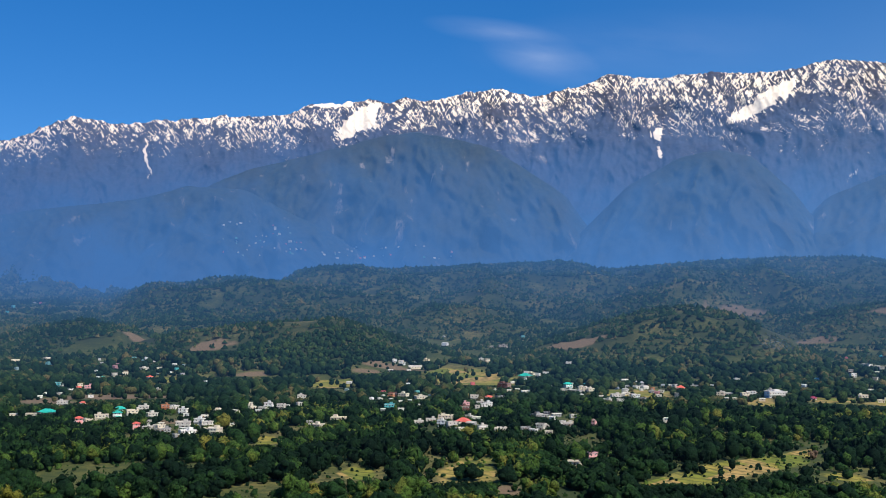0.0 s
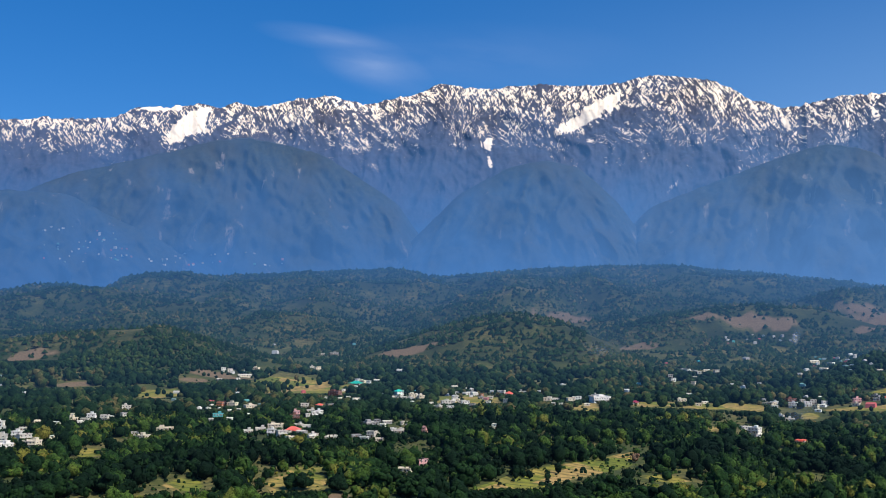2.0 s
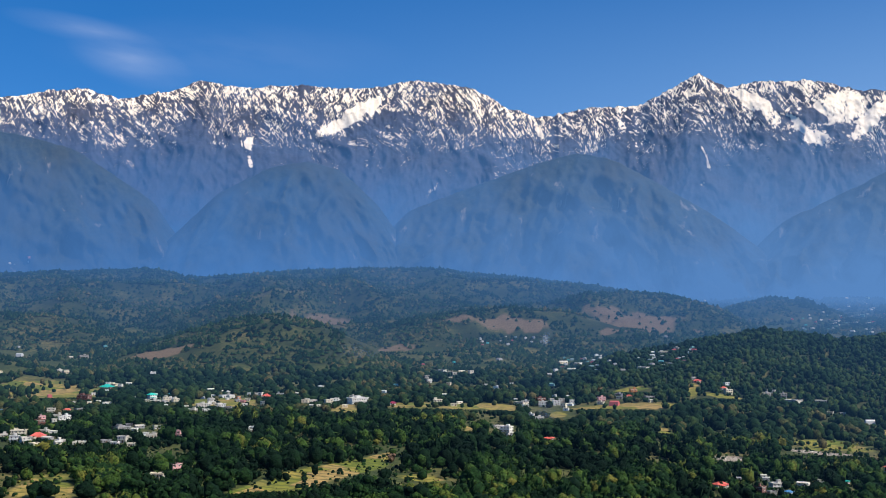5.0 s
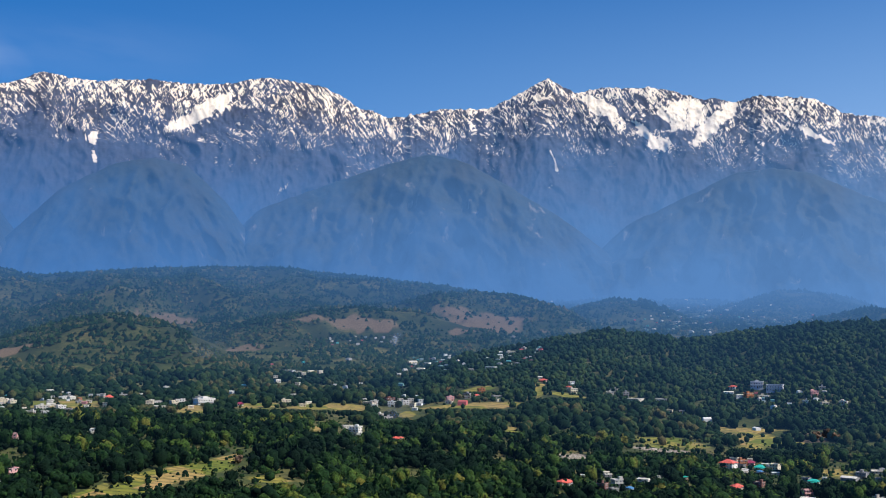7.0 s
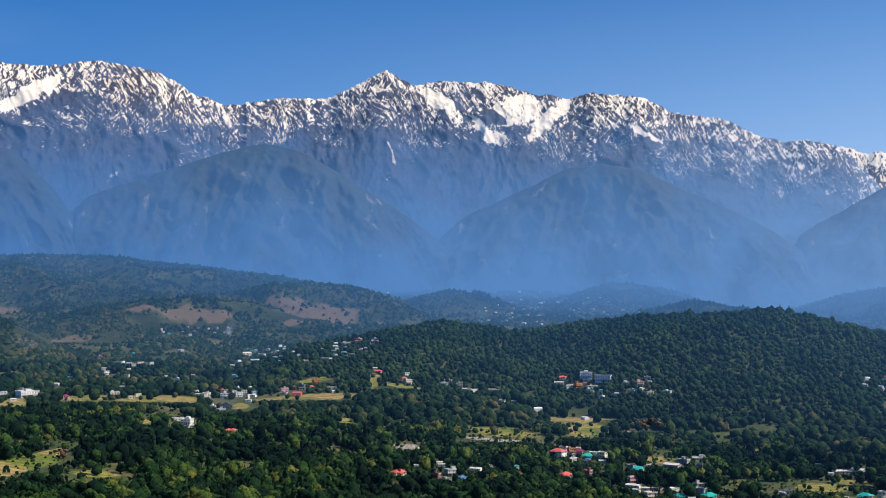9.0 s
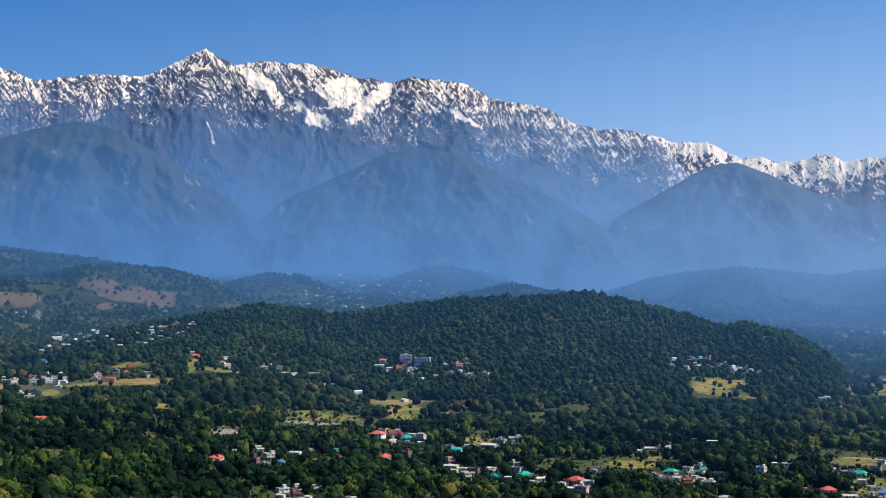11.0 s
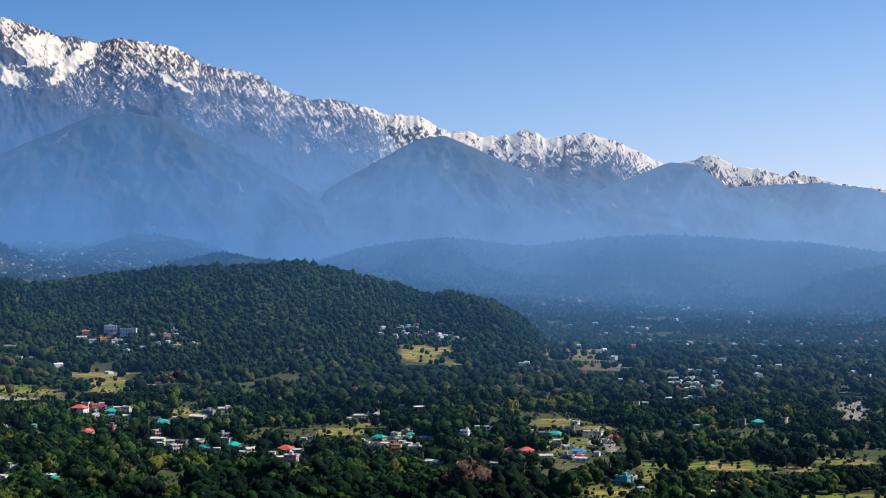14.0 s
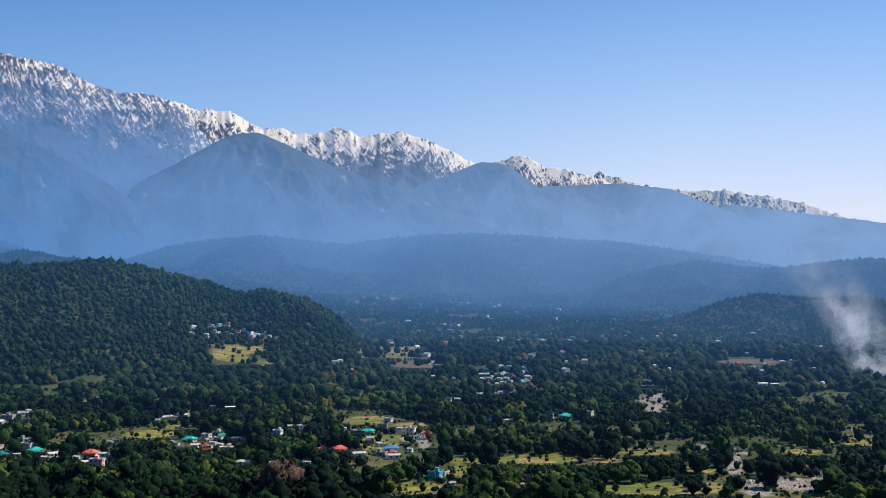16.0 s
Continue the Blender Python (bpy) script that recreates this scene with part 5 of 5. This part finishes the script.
for style, hx, hy, hz, w, b in BUILDINGS:
    label, group = LABELS.get(style, ("", "flat-roofed houses"))
    if style in ROOFS:
        two = g.random() < 0.12
        ob = hip_house(w, 2 if two else 1, g.choice([WHITE_WALL, WHITE_WALL, CREAM_WALL, PINK_WALL]), ROOFS[style], g)
        label = ("two-storey " if two else "single-storey ") + label.replace("white-walled house", "house")
    elif style == "white_flat":
        ob = flat_house(w, 1, g.choice([WHITE_WALL, OLD_WALL, OLD_WALL, CREAM_WALL]), g)
    elif style == "white_two":
        ob = flat_house(w, 2, g.choice([WHITE_WALL, OLD_WALL, OLD_WALL, CREAM_WALL]), g)
    elif style == "tinted_two":
        wall, word = TINTS[tinted % len(TINTS)]
        tinted += 1
        ob = flat_house(w, 2, wall, g)
        label = "two-storey " + word + " house with balconies and flat roof"
    elif style == "grey_flat":
        ob = flat_house(w, 1, GREY_WALL, g)
    elif style == "shed":
        ob = shed(w, TIN_ROOF, g.choice([WHITE_WALL, CREAM_WALL, GREY_WALL]), g)
    elif style == "white_block":
        ob = flat_house(w, 2, WHITE_WALL, g, 3.6)
    elif style == "brown_block":
        ob = flat_house(w, 3, BROWN_WALL, g)
    else:
        ob = flat_house(w, 2, BLUE_WALL, g, 3.8)
    ob.matrix_world = pose(hx, hy, hz, 0, 0, -b + g.uniform(-38, 38))
    tagged(ob, label, "shed" if style == "shed" else "house", group)


def weir(bearing, rise, long):
    """A low dark river wall on stubby piers."""
    x, y, z, d = ground_at(bearing, rise)
    ob = new("weir")
    bm = bmesh.new()
    box(bm, -long / 2, long / 2, -0.6, 0.6, -2.0, 2.6)
    wall = part("wall", bm, GREY_WALL, ob)
    bm = bmesh.new()
    box(bm, -long / 2 - 0.3, long / 2 + 0.3, -0.9, 0.9, 2.6, 2.95)
    part("coping", bm, GREY_WALL, wall)
    for k in range(5):
        px = (k + 0.5) / 5 * long - long / 2
        bm = bmesh.new()
        box(bm, px - 0.5, px + 0.5, -1.6, -0.603, -2.0, 2.2)
        part("pier", bm, GREY_WALL, ob)
    ob.matrix_world = pose(x, y, z, 0, 0, -bearing)
    tagged(ob, "low dark grey concrete weir across a stony river bed", "weir")


weir(74.7, -5.2, 30.0)

# ---- far hamlets ----
HUT_FACES = np.array([[0, 1, 5], [0, 5, 4], [1, 2, 6], [1, 6, 5], [2, 3, 7], [2, 7, 6], [3, 0, 4], [3, 4, 7],
                      [4, 5, 8], [5, 6, 9], [5, 9, 8], [6, 7, 9], [7, 4, 8], [7, 8, 9]])
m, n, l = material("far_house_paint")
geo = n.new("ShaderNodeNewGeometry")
# painted haze glows over the wall and roof colours, growing with distance
finish(n, l, painted_haze(n, l, principled(n, l, ramp(n, l, geo.outputs["Random Per Island"], [
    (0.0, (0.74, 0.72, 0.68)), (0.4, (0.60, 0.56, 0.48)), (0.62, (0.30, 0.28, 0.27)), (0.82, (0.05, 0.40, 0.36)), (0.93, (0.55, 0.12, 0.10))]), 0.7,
    noise_node(n, l, 1.5), 0.05), by_distance(n, l, 950.0, 3450.0, 0.78), HAZE_VALLEY))
HAZED_HUT_PAINT = m


def huts(name, places, label):
    """Small gabled houses too far off to tell apart, joined."""
    g2 = np.random.default_rng(9)
    cos, fcs = [], []
    for k, (x, y, z, w) in enumerate(places):
        d, h, a = w * g2.uniform(0.55, 0.9), w * g2.uniform(0.28, 0.50), g2.uniform(0, 6.28)
        base = np.array([(-w, -d), (w, -d), (w, d), (-w, d)]) / 2
        top = np.concatenate([base, np.zeros((4, 1))], 1)
        v = np.concatenate([top + [0, 0, -2], top + [0, 0, h], [[-w / 2, 0, h + 0.14 * w], [w / 2, 0, h + 0.14 * w]]])
        c, s = math.cos(a), math.sin(a)
        cos.append(np.stack([v[:, 0] * c - v[:, 1] * s + x, v[:, 0] * s + v[:, 1] * c + y, v[:, 2] + z], -1))
        fcs.append(HUT_FACES + 10 * k)
    me = bpy.data.meshes.new(name)
    fill(me, np.concatenate(cos), np.concatenate(fcs))
    me.materials.append(HAZED_HUT_PAINT)
    return tagged(new(name, me), label, "houses", kind="stuff")


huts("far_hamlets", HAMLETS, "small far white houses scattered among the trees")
town = []
for foot in FOOT[:2]:
    co = np.array([v.co[:] for v in foot.data.vertices])
    fb, fe = np.degrees(np.arctan2(co[:, 0], co[:, 1])), np.degrees(np.arctan2(co[:, 2] - EYE_Z, np.hypot(co[:, 0], co[:, 1])))
    pick = np.where(((fb > -10.8) & (fb < -6.5) & (fe > 3.2) & (fe < 4.9)) | ((fb > -6.5) & (fb < 0.5) & (fe > 3.1) & (fe < 3.8)))[0]
    if len(pick):
        for i in rng.choice(pick, min(70, len(pick)), replace=False):
            town.append((*co[i], rng.uniform(4, 9)))
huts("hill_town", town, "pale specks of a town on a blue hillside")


# ---- smoke ----
m, n, l = material("thin_smoke")
puff = span(n, l, noise_node(n, l, 0.035, 5.0, 0.6), 0.36, 0.72)
dif = n.new("ShaderNodeBsdfDiffuse")
dif.inputs["Color"].default_value = (0.84, 0.87, 0.92, 1)
tra = n.new("ShaderNodeBsdfTransparent")
mx = n.new("ShaderNodeMixShader")
l.new(calc(n, l, "MULTIPLY", puff, attribute(n, "fade")), mx.inputs[0])
l.new(tra.outputs[0], mx.inputs[1])
lit = n.new("ShaderNodeBsdfTranslucent")
lit.inputs["Color"].default_value = (0.88, 0.91, 0.96, 1)
both = n.new("ShaderNodeMixShader")
both.inputs[0].default_value = 0.5
l.new(dif.outputs[0], both.inputs[1])
l.new(lit.outputs[0], both.inputs[2])
l.new(both.outputs[0], mx.inputs[2])
finish(n, l, mx.outputs[0])
SMOKE = m


def smoke(bearing, rise, wide, tall, drift, thick, label):
    """A rising column of thin smoke that spreads and drifts as it climbs: three sheets, one behind another, turned to
    face the camera.
    """
    x, y, z, d = ground_at(bearing, rise)
    plume = new("smoke_plume")
    plume.matrix_world = pose(x, y, z)
    for k in range(3):
        u, v = np.meshgrid(np.linspace(-1, 1, 9), np.linspace(0, 1, 15), indexing="ij")
        a = radians(-bearing + (-9, 0, 9)[k])
        half = wide * (0.45 + 0.55 * v)
        bend = drift * v ** 1.5
        bend = bend + 0.25 * wide * np.sin(v * 5 + k * 2) * v
        gx = u * half * math.cos(a) + bend * math.cos(radians(bearing)) + (k - 1) * 9 * math.sin(radians(bearing))
        gy = u * half * math.sin(a) - bend * math.sin(radians(bearing)) + (k - 1) * 9 * math.cos(radians(bearing))
        me = grid_mesh("wisp", np.stack([gx, gy, v * tall], -1).reshape(-1, 3), 9, 15)
        give(me, "fade", thick * (1 - u * u) ** 1.7 * (1 - v) ** 1.5 * np.clip(v * 12, 0.2, 1))
        me.materials.append(SMOKE)
        w = new("wisp", me)
        w.parent = plume
    return tagged(plume, label, "smoke", "smoke plumes")


smoke(84.4, -4.6, 60, 175, -85, 1.5, "white smoke column drifting up from a burning field")
smoke(24.1, -0.5, 14, 40, 10, 0.45, "thin white smoke rising between far trees")
smoke(15.3, -1.15, 110, 60, 40, 0.09, "faint blue smoke lying over far fields")
smoke(24.0, -4.2, 24, 28, 8, 0.22, "faint blue smoke over dark trees")
